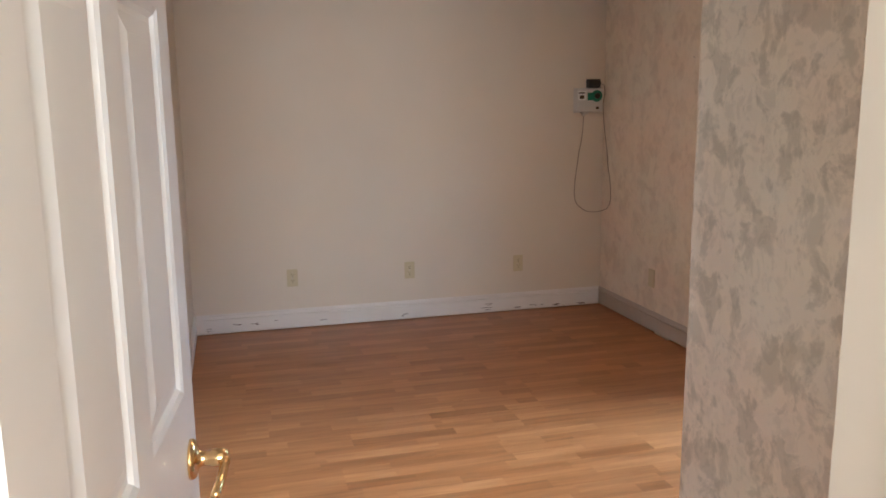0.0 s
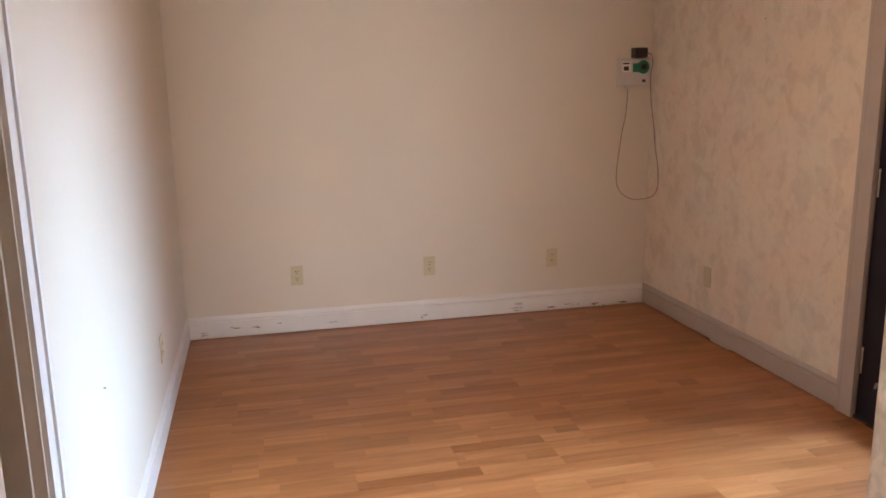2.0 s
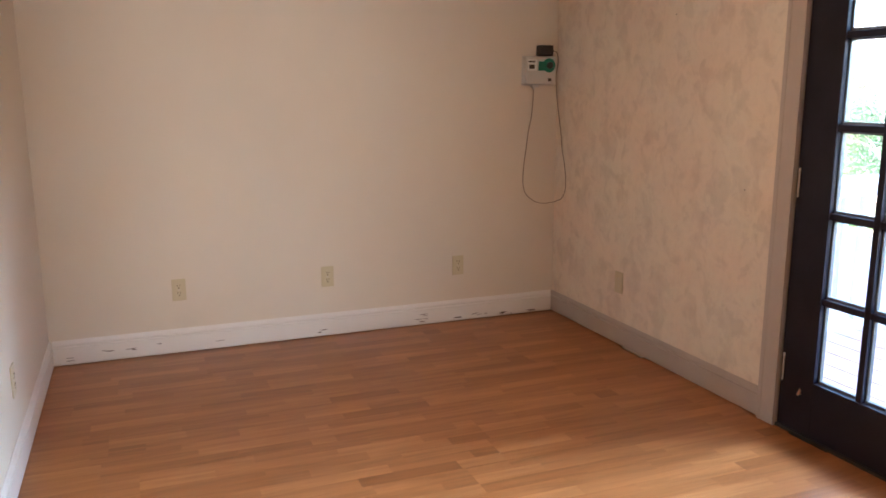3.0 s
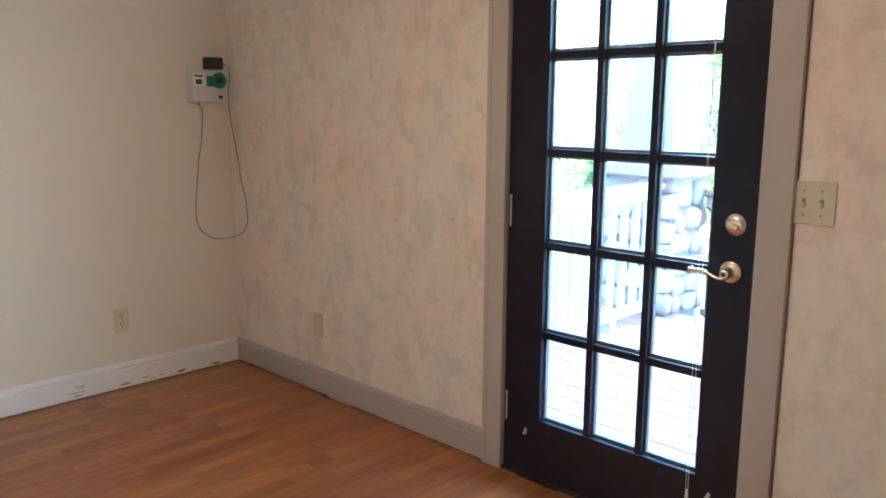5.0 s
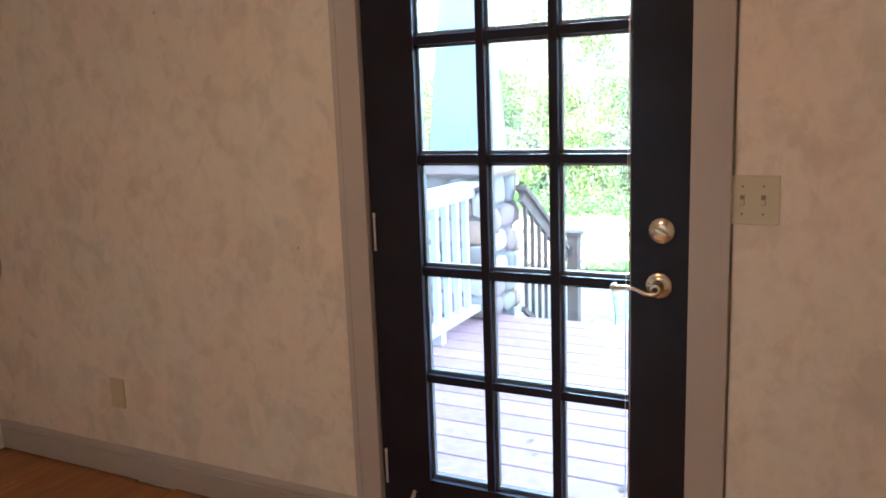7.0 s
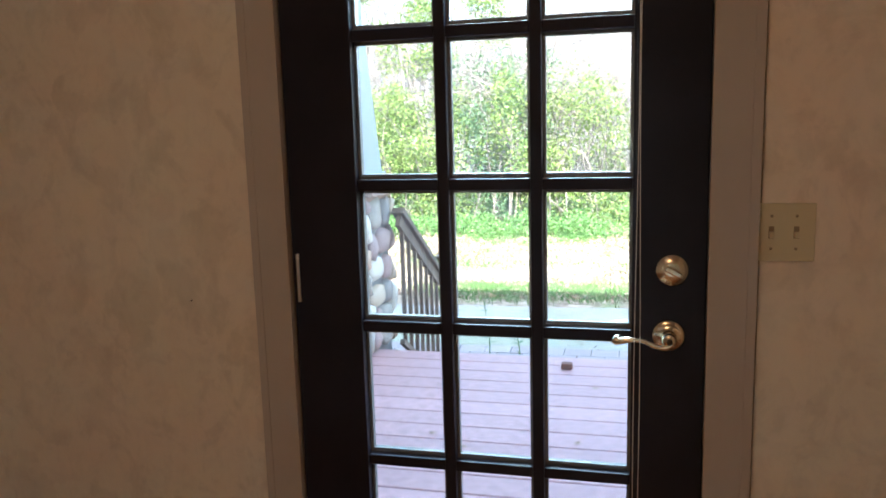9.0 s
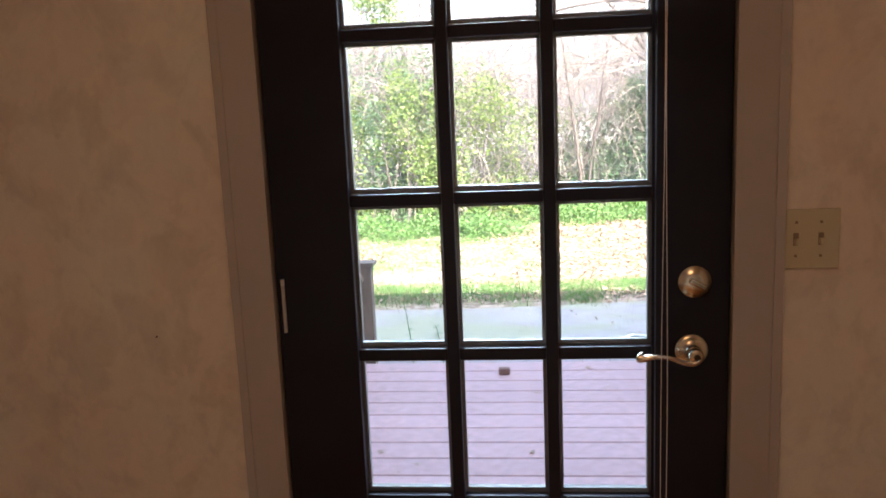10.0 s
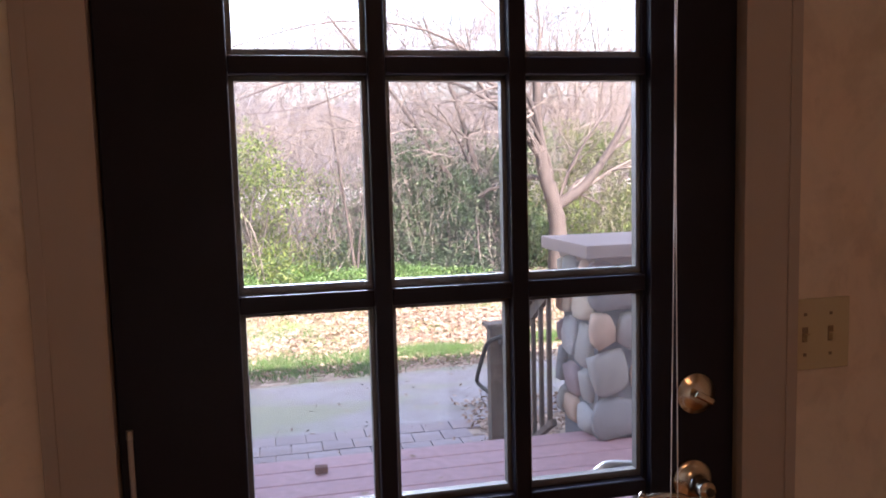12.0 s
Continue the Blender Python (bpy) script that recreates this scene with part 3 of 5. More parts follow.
    # hold-down clips of the blind that was taken away
    for y in (-1.975, -2.685):
        bm = boxes([(X0 - 0.010, X0, y - 0.006, y + 0.006, 0.170, 0.174), (X0 - 0.012, X0 - 0.010, y - 0.005, y + 0.005, 0.165, 0.195)])
        bmesh.ops.rotate(bm, verts=bm.verts[:], cent=(X0, y, 0.18), matrix=Matrix.Rotation(radians(25), 3, "X"))
        link("blind_clip", L(bm), M_STEEL, g, "small steel blind clip")
    bm = boxes([(X0 - 0.03, X0, -1.95, -1.90, 1.925, 1.955), (X0 - 0.03, X0, -2.74, -2.69, 1.925, 1.955)])
    link("blind_bracket", L(bm), M_STEEL, g, "white steel bracket for a blind", bevel=0.001)
    return g


glazed_door()
# pull cord left hanging over the door
cord = thing("blind_cord", (-0.052, -2.645, 1.94), "thin white double blind cord hanging in front of the glazed door", "cord")
for dy, sag in ((0.0, 0.003), (0.007, -0.002)):
    pts = smooth_path([(-0.030, -2.645 + dy, 1.95), (-0.055, -2.646 + dy, 1.90), (-0.056, -2.646 + dy + sag, 1.4), (-0.056, -2.645 + dy - sag, 0.8), (-0.052, -2.644 + dy, 0.20)], 8)
    link("strand", local(tube(pts, 0.0009, 5), cord), M_STRING, cord)
link("tassel", local(cyl(0.006, 0.03, Matrix.Translation((-0.052, -2.641, 0.19)), 10, 0.003), cord), M_WHITEPL, cord)


# ---- white entrance door leaf ----
def panel_door():
    W, T = 0.762, 0.035
    hx, hy = -2.745, -4.50
    g = thing("panel_door", (hx, hy, 0.01), "white six-panel interior door standing open, with a polished brass lever", "door")
    bm = bmesh.new()
    cols = [(0.125, 0.362), (0.445, 0.685)]
    rows = [(0.235, 0.790), (0.960, 1.555), (1.665, 1.905)]
    link("core", box(0, W, -T + 0.010, -0.010, 0, 2.03), M_DOORW, g)
    xs = [0, 0.125, 0.362, 0.445, 0.685, W]
    for s, (f0, f1) in (("a", (-0.010, 0.0)), ("b", (-T, -T + 0.010))):
        bm = boxes([(xs[0], xs[1], f0, f1, 0, 2.03), (xs[2], xs[3], f0, f1, 0, 2.03), (xs[4], xs[5], f0, f1, 0, 2.03)])
        for c0, c1 in cols:
            for z0, z1 in ((0, 0.235), (0.790, 0.960), (1.555, 1.665), (1.905, 2.03)):
                box(c0, c1, f0, f1, z0, z1, bm=bm)
        link("frame", bm, M_DOORW, g)
        sgn = 1 if s == "a" else -1
        face = 0.0 if s == "a" else -T
        for c0, c1 in cols:
            for z0, z1 in rows:
                bm = bmesh.new()
                ring = []
                # moulding slopes in, then the raised field slopes out
                for ins, dep in ((0.0, 0.0), (0.010, 0.0035), (0.016, 0.009), (0.024, 0.009), (0.050, 0.0025)):
                    y = face - sgn * dep
                    ring.append([bm.verts.new(v) for v in ((c0 + ins, y, z0 + ins), (c1 - ins, y, z0 + ins), (c1 - ins, y, z1 - ins), (c0 + ins, y, z1 - ins))])
                for a, b in zip(ring, ring[1:]):
                    for i in range(4):
                        bm.faces.new((a[i], a[(i + 1) % 4], b[(i + 1) % 4], b[i]))
                bm.faces.new(ring[-1])
                bmesh.ops.recalc_face_normals(bm, faces=bm.faces[:])
                if bm.faces[-1].normal.y * sgn < 0:
                    bmesh.ops.reverse_faces(bm, faces=bm.faces[:])
                link("panel", bm, M_DOORW, g)
    for sgn, y in ((1, 0.0), (-1, -T)):
        R = Matrix.Translation((W - 0.062, y, 0.842)) @ Matrix.Rotation(radians(-90 * sgn), 4, "X")
        rose = link("lever_rose", lathe([(0.0335, 0.0), (0.0335, 0.004), (0.030, 0.009), (0.022, 0.0115), (0.015, 0.013), (0.012, 0.020), (0.012, 0.030), (0.015, 0.036), (0.015, 0.052), (0.011, 0.060)], R), M_BRASS, g, "polished brass rose", smooth=True)
        pts = smooth_path([(W - 0.062, y + sgn * 0.052, 0.842), (W - 0.075, y + sgn * 0.055, 0.838), (W - 0.105, y + sgn * 0.056, 0.836), (W - 0.14, y + sgn * 0.054, 0.832), (W - 0.165, y + sgn * 0.050, 0.824)], 5)
        link("lever", tube(pts, [0.0095] * 6 + [0.0075] * (len(pts) - 6), 12), M_BRASS, rose, "polished brass lever", smooth=True)
    for z in (1.80, 1.02, 0.23):
        link("hinge", cyl(0.006, 0.09, Matrix.Translation((-0.004, 0.004, z)), 12), M_BRASS, g, "brass hinge knuckle")
    g.rotation_euler = (0, 0, radians(90 - 6.3))
    return g


leaf = panel_door()


# ---- wall plates ----
def outlet(at, turn, label, group="wall outlets", kind="duplex"):
    """A plate that faces -y before it is turned."""
    g = thing("wall_outlet", at, label, "wall outlet", group)
    link("plate", box(-0.035, 0.035, -0.0055, 0, -0.0575, 0.0575), M_IVORY, g, bevel=0.002)
    if kind == "duplex":
        for z in (0.0195, -0.0195):
            s = link("socket", cyl(0.0165, 0.003, Matrix.Translation((0, -0.0066, z)) @ Matrix.Rotation(radians(90), 4, "X"), 20), M_IVORY, g)
            link("slot", boxes([(-0.0080, -0.0050, -0.0088, -0.008, z + 0.0005, z + 0.0095), (0.0050, 0.0080, -0.0088, -0.008, z + 0.0010, z + 0.0085), (-0.0028, 0.0028, -0.0088, -0.008, z - 0.0110, z - 0.0055)]), M_SLOT, s)
        link("screw", cyl(0.003, 0.002, Matrix.Translation((0, -0.006, 0)) @ Matrix.Rotation(radians(90), 4, "X"), 10), M_STEEL, g)
    else:
        for z in (0.021, -0.021):
            link("screw", cyl(0.003, 0.002, Matrix.Translation((0, -0.006, z)) @ Matrix.Rotation(radians(90), 4, "X"), 10), M_STEEL, g)
    g.rotation_euler = (0, 0, radians(turn))
    return g


LN = "ivory plastic duplex outlet on the cream wall above the white baseboard"
o = outlet((-2.19, 0, 0.335), 0, LN)
copy_thing(o, pose(-1.41, 0, 0.337))
copy_thing(o, pose(-0.632, 0, 0.337))
copy_thing(o, pose(XW, -1.158, 0.336, 0, 0, 90))["label"] = "ivory plastic duplex outlet on the bright side wall"
outlet((0, -0.723, 0.337), -90, "ivory blank cable plate on the rag-glazed wall", kind="blank")

sw = thing("light_switch", (0, -2.919, 1.106), "ivory double toggle light switch beside the glazed door", "light switch")
link("plate", box(-0.0055, 0, -0.058, 0.058, -0.0575, 0.0575), M_IVORY, sw, bevel=0.002)
for y in (-0.023, 0.023):
    # thin brown block on the plate paints the slot's shade
    link("toggle_slot", box(-0.0062, -0.005, y - 0.005, y + 0.005, -0.012, 0.012), M_SHADE, sw)
    link("toggle", box(-0.016, -0.006, y - 0.004, y + 0.004, -0.010, 0.002), M_IVORY, sw, bevel=0.0012)
    for z in (0.0325, -0.0325):
        link("screw", box(-0.0068, -0.005, y - 0.0025, y + 0.0025, z - 0.0025, z + 0.0025), M_SHADE, sw)

# ---- watering timer with its cord ----
tm = thing("sprinkler_timer", (-0.132, 0, 1.452), "grey plastic watering timer with a green dial on the wall", "timer")
link("case", box(-0.098, 0.098, -0.048, 0, -0.078, 0.078), M_GREYPL, tm, bevel=0.007)
link("back_plate", box(-0.102, 0.102, -0.010, 0, -0.083, 0.083), M_GREYPL, tm, bevel=0.002)
f = link("label_panel", box(-0.088, -0.030, -0.050, -0.047, 0.0, 0.062), M_WHITEPL, tm, "white label panel")
link("display", box(-0.078, -0.045, -0.052, -0.050, 0.010, 0.034), M_SLOT, f, "small dark display")
link("text_bar", box(-0.084, -0.040, -0.0515, -0.050, 0.046, 0.055), M_SLOT, f)
dial = link("dial_panel", cyl(0.040, 0.004, Matrix.Translation((0.050, -0.049, 0.030)) @ Matrix.Rotation(radians(90), 4, "X"), 28), M_GREENPL, tm, "teal green dial face")
link("dial_field", box(-0.018, 0.05, -0.0515, -0.047, 0.0, 0.052), M_GREENPL, dial)
link("knob", lathe([(0.020, 0), (0.019, 0.012), (0.016, 0.016)], Matrix.Translation((0.052, -0.051, 0.030)) @ Matrix.Rotation(radians(90), 4, "X"), 20), M_DARK, dial, "dark turning knob")
link("emblem", box(0.045, 0.068, -0.0485, -0.047, -0.060, -0.043), M_SLOT, tm, "small grey emblem")
link("cable_gland", boxes([(-0.05, -0.005, -0.035, -0.008, -0.094, -0.078), (-0.04, -0.026, -0.03, -0.014, -0.106, -0.094)]), M_GREYPL, tm, bevel=0.002)
ad = thing("power_adapter", (-0.100, 0, 1.563), "black plastic plug-in adapter above the timer", "power adapter")
link("body", box(-0.042, 0.040, -0.060, 0, -0.026, 0.032), M_DARK, ad, bevel=0.006)
link("plug_relief", box(0.040, 0.056, -0.036, -0.024, -0.004, 0.006), M_DARK, ad, bevel=0.002)
pts = smooth_path([(-0.165, -0.022, 1.350), (-0.167, -0.018, 1.27), (-0.172, -0.012, 1.18), (-0.188, -0.008, 1.10), (-0.200, -0.007, 1.00), (-0.213, -0.006, 0.90), (-0.216, -0.006, 0.80), (-0.195, -0.006, 0.735), (-0.140, -0.006, 0.690),
                   (-0.085, -0.006, 0.674), (-0.030, -0.009, 0.676), (-0.009, -0.045, 0.688), (-0.007, -0.100, 0.712), (-0.006, -0.138, 0.760), (-0.006, -0.143, 0.82), (-0.006, -0.122, 0.92), (-0.006, -0.092, 1.00),
                   (-0.006, -0.072, 1.10), (-0.008, -0.045, 1.20), (-0.012, -0.024, 1.31), (-0.020, -0.024, 1.42), (-0.018, -0.040, 1.50), (-0.028, -0.045, 1.552), (-0.044, -0.030, 1.564)], 6)
link("power_cord", local(tube(pts, 0.0022, 6), tm), M_CORD, tm, "thin grey-brown looped cord", smooth=True)

# small nails and marks left in the walls
for p, lab, ax in (((0, -1.09, 1.678), "small dark nail in the rag-glazed wall", 1), ((0, -3.30, 0.62), "small dark nail hole in the rag-glazed wall", 1), ((0, -1.60, 0.93), "small dark nail hole in the rag-glazed wall", 1),
                   ((XW, -2.35, 0.62), "small dark nail in the bright wall", 2)):
    m = Matrix.Translation((p[0] + (-0.003 if ax == 1 else 0.003), p[1], p[2])) @ Matrix.Rotation(radians(90), 4, "Y")
    tagged(link("nail", lathe([(0.0010, -0.003), (0.0010, 0.002), (0.0021, 0.002), (0.0020, 0.0035)], m, 10), M_SLOT), lab, "nail", "nails")

# ---- outside: porch ----
PORCH0, PORCH1 = 1.2, -6.4
# unseen from the room; made 5 m tall so its shadow reaches across the path
structure("house_wall", boxes([(0.14, 0.20, D0 + 0.05, 9, -0.7, 5.0), (0.14, 0.20, -12, D1 - 0.05, -0.7, 5.0), (0.14, 0.20, D1 - 0.05, D0 + 0.05, DZ + 0.06, 5.0)]), M_COL, "pale painted outside wall of the house", "wall")
structure("porch_beam", box(2.70, 2.96, -9, 6, 2.75, 3.05), M_RAILW, "white painted beam carried by the porch column", "beam")
structure("ground", box(-60, 400, -300, 300, GR - 0.3, GR), M_LAWN, "patchy lawn strewn with dry leaves", "ground")


def path_strip():
    bm = bmesh.new()
    ys = np.linspace(-14, 10, 60)
    rp = random.Random(8)
    rows = []
    for y in ys:
        xa, xb = 5.06, 6.62 + 0.10 * math.sin(y * 0.9) + rp.uniform(-0.05, 0.05) - 0.06 * y
        rows.append([bm.verts.new((x, y, z)) for x, z in ((xa, GR - 0.01), (xa, GR + 0.012), (xb - 0.05, GR + 0.010), (xb, GR - 0.01))])
    for a, b in zip(rows, rows[1:]):
        for i in range(3):
            bm.faces.new((a[i], b[i], b[i + 1], a[i + 1]))
    bmesh.ops.recalc_face_normals(bm, faces=bm.faces[:])
    if sum(f.normal.z for f in bm.faces) < 0:
        bmesh.ops.reverse_faces(bm, faces=bm.faces[:])
    structure("path", bm, M_PATH, "grey gravel path crossing in front of the steps", "path")


path_strip()

deck = thing("deck", (1.5, -2.3, DECK), "dull rose-brown painted wooden deck with narrow gaps between boards", "deck")
deck["kind"] = "structure"
PITCH = 0.1626
bmesh_board = box(-0.0775, 0.0775, -3.7, 3.7, -0.032, 0)
bmesh.ops.bevel(bmesh_board, geom=bmesh_board.edges[:], offset=0.004, segments=1, affect="EDGES")
first = link("board", bmesh_board, M_BOARD, deck)
X1ST = 0.104 + PITCH * 1.5 - 1.5
first.location = (X1ST, -0.2, 0)
for i in range(1, 16):
    b = new("board", first.data)
    b.parent = deck
    b.location = (X1ST + i * PITCH, -0.2, 0)
link("rim", box(-1.29, 1.36, -3.9, 3.5, -0.24, -0.075), M_RAILD, deck, "dark joists under the boards")
DX = 0.104 + 17 * PITCH                 # outer edge of the deck


# ---- stone piers ----
def stone_mesh(seed):
    r = random.Random(seed)
    bm = bmesh.new()
    bmesh.ops.create_icosphere(bm, subdivisions=2, radius=1)
    off = Vector((r.uniform(0, 50), 0, 0))
    for v in bm.verts:
        p = v.co
        q = Vector([math.copysign(abs(c) ** 0.62, c) for c in p])
        v.co = q * (0.92 + 0.27 * noise.noise(p * 1.2 + off))
    for f in bm.faces:
        f.smooth = True
    me = bpy.data.meshes.new("stone")
    bm.to_mesh(me)
    bm.free()
    me.materials.append(M_STONE)
    return me


STONES = [stone_mesh(i) for i in range(9)]


def pier(x0, x1, y0, y1, seed, name_label, size=1.0):
    g = thing("stone_pier", ((x0 + x1) / 2, (y0 + y1) / 2, DECK), name_label, "stone pier", "stone piers")
    r = random.Random(seed)
    top = 0.90
    link("core", local(box(x0 + 0.05, x1 - 0.05, y0 + 0.05, y1 - 0.05, DECK - 0.6, top), g), M_MORTAR, g)
    cx, cy = (x0 + x1) / 2, (y0 + y1) / 2
    for face in range(4):
        width = (y1 - y0) if face in (0, 2) else (x1 - x0)
        z = DECK
        while z < top - 0.03:
            h = min(size * r.uniform(0.17, 0.30), top - z)
            if top - z - h < 0.08:
                h = top - z
            u, last = (0.0, width) if face in (0, 2) else (0.085, width - 0.085)
            while u < last - 0.03:
                w = size * r.uniform(0.17, 0.36)
                if last - u - w < 0.09:
                    w = last - u
                dz = r.uniform(-0.012, 0.012)
                st = new("stone", r.choice(STONES))
                st.parent = g
                c = u + w / 2
                if face == 0:
                    p, s = (x0 + 0.055, y0 + c, 0), (0.055, w / 2 * 1.02, h / 2 * 1.02)
                elif face == 2:
                    p, s = (x1 - 0.055, y0 + c, 0), (0.055, w / 2 * 1.02, h / 2 * 1.02)
                elif face == 1:
                    p, s = (x0 + c, y0 + 0.055, 0), (w / 2 * 1.02, 0.055, h / 2 * 1.02)
                else:
                    p, s = (x0 + c, y1 - 0.055, 0), (w / 2 * 1.02, 0.055, h / 2 * 1.02)
                st.location = Vector((p[0], p[1], z + h / 2 + dz)) - g.location
                st.rotation_euler = (radians(r.uniform(-7, 7)), radians(r.uniform(-7, 7)), radians(r.choice((0, 180))))
                st.scale = s
                u += w
            z += h
    link("neck", local(box(x0 + 0.03, x1 - 0.03, y0 + 0.03, y1 - 0.03, top - 0.03, top + 0.015), g), M_CAP, g, bevel=0.006)
    link("cap", local(box(x0 - 0.05, x1 + 0.05, y0 - 0.05, y1 + 0.05, top + 0.015, top + 0.085), g), M_CAP, g, "grey cast concrete cap slab", bevel=0.008)
    return g


pier(2.64, 3.20, -1.12, -0.56, 11, "river-stone pier with a concrete cap, carrying the porch column", 0.72)
pier(2.66, 3.24, -4.26, -3.67, 23, "river-stone pier with a concrete cap beside the deck steps", 0.84)

col = thing("porch_column", (2.90, -0.865, 0.985), "pale grey painted tapered porch column on a stone pier", "column")
bm = bmesh.new()
bmesh.ops.create_cone(bm, cap_ends=True, segments=4, radius1=0.200 * math.sqrt(2), radius2=0.080 * math.sqrt(2), depth=1.70, matrix=Matrix.Translation((0, 0, 0.89)) @ Matrix.Rotation(radians(45), 4, "Z"))
link("shaft", bm, M_COL, col, bevel=0.004)
link("base", box(-0.218, 0.218, -0.218, 0.218, 0, 0.045), M_COL, col, bevel=0.004)
link("capital", box(-0.13, 0.13, -0.13, 0.13, 1.735, 1.785), M_COL, col, bevel=0.004)


# ---- rails ----
def level_rail(x0, x1, y, label):
    g = thing("deck_rail", (x0, y, DECK), label, "railing", "deck rails")
    link("top_rail", local(box(x0, x1, y - 0.065, y + 0.065, 0.835, 0.870), g), M_RAILW, g, bevel=0.004)
    link("sub_rail", local(box(x0, x1, y - 0.02, y + 0.02, 0.765, 0.835), g), M_RAILW, g)
    link("bottom_rail", local(box(x0, x1, y - 0.045, y + 0.045, 0.015, 0.055), g), M_RAILW, g, bevel=0.003)
    k = int((x1 - x0) / 0.142)
    for i in range(k):
        bx = x0 + 0.06 + i * 0.142
        link("baluster", local(box(bx - 0.018, bx + 0.018, y - 0.018, y + 0.018, 0.055, 0.765), g), M_RAILW, g)
    for bx in (x0 + 0.32, x1 - 0.55):
        link("foot_block", local(box(bx - 0.03, bx + 0.03, y - 0.04, y + 0.04, DECK, 0.015), g), M_RAILW, g)
    return g


level_rail(0.21, 2.66, -0.985, "white-painted wooden deck rail with square balusters running to the stone pier")


def stair_rail(y, side, label):
    g = thing("stair_rail", (4.0, y, GR), label, "railing", "stair rails")
    xa, za, xb, zb = 3.05, 0.79, 4.02, 0.20
    ang = math.atan2(zb - za, xb - xa)
    ln = math.hypot(xb - xa, zb - za)
    for nm, dz, w, h in (("handrail", 0, 0.040, 0.018), ("side_board", -0.060, 0.016, 0.042), ("lower_rail", -0.85, 0.016, 0.018)):
        bm = box(-ln / 2, ln / 2, -w, w, -h, h)
        bmesh.ops.transform(bm, matrix=Matrix.Translation(((xa + xb) / 2, y, (za + zb) / 2 + dz)) @ Matrix.Rotation(-ang, 4, "Y"), verts=bm.verts[:])
        link(nm, local(bm, g), M_RAILD, g, bevel=0.003)
    for i in range(7):
        t = (i + 0.5) / 7
        bx, bz = xa + (xb - xa) * t, za + (zb - za) * t
        link("baluster", local(box(bx - 0.012, bx + 0.012, y - 0.012, y + 0.012, bz - 0.85, bz - 0.06), g), M_RAILD, g)
    ny = y + side * 0.050
    link("newel", local(box(4.03, 4.12, ny - 0.045, ny + 0.045, GR, 0.29), g), M_RAILD, g, bevel=0.004)
    bm = box(4.005, 4.145, ny - 0.07, ny + 0.07, 0.305, 0.33)
    box(4.02, 4.13, ny - 0.055, ny + 0.055, 0.29, 0.305, bm=bm)
    link("newel_cap", local(bm, g), M_RAILD, g, bevel=0.003)
    return g


stair_rail(-1.175, -1, "weathered brown wooden stair rail with square balusters and a capped newel")
s2 = stair_rail(-3.60, 1, "weathered brown wooden stair rail with a metal bar on its newel")
bar = smooth_path([(3.90, -3.56, 0.27), (4.0, -3.485, 0.21), (4.12, -3.48, 0.10), (4.33, -3.49, -0.10), (4.38, -3.50, -0.16), (4.33, -3.52, -0.19), (4.12, -3.54, -0.19)], 5)
link("grab_bar", local(tube(bar, 0.015, 8), s2), M_SLOT, s2, "bent dark metal grab bar", smooth=True)

steps = thing("deck_steps", (3.4, -2.26, GR), "wooden steps from the deck down to the pavers", "steps")
n_st = 3
rise = (DECK - GR) / (n_st + 1)
for i in range(n_st):
    x0 = DX + i * 0.29
    z = DECK - (i + 1) * rise
    link("tread", local(box(x0, x0 + 0.30, -3.62, -1.24, z - 0.035, z), steps), M_BOARD, steps, bevel=0.004)
    link("riser", local(box(x0 - 0.005, x0 + 0.012, -3.62, -1.24, z, z + rise - 0.036), steps), M_BOARD, steps)
for ya in (-3.66, -1.24):
    link("stringer", local(box(DX, DX + 0.87, ya, ya + 0.04, GR, GR + 0.16), steps), M_RAILD, steps)

# small stub lying on the deck
tagged(link("wood_stub", box(2.628, 2.672, -2.292, -2.230, DECK + 0.0005, DECK + 0.036), M_STUB, bevel=0.007), "small brown wood stub lying on the deck boards", "debris")
# little curls of dry leaf on the boards
rl = random.Random(9)
lv = []
for i in range(26):
    bm = bmesh.new()
    s = rl.uniform(0.006, 0.020)
    a = [bm.verts.new((s * math.cos(k) * (1.6 if k % 3 == 0 else 1), s * math.sin(k), 0.002 + 0.35 * s * (math.cos(k) ** 2))) for k in np.linspace(0, 5.2, 6)]
    bm.faces.new(a)
    ob = link("dry_leaf", bm, M_LITTER)
    ob.location, ob.rotation_euler = (rl.uniform(0.6, 2.85), rl.uniform(-3.2, -1.2), DECK + 0.001), (0, 0, rl.uniform(0, 6))
    tagged(ob, "tiny curled dry leaf on the deck boards", "leaf", "dry leaves on the deck")


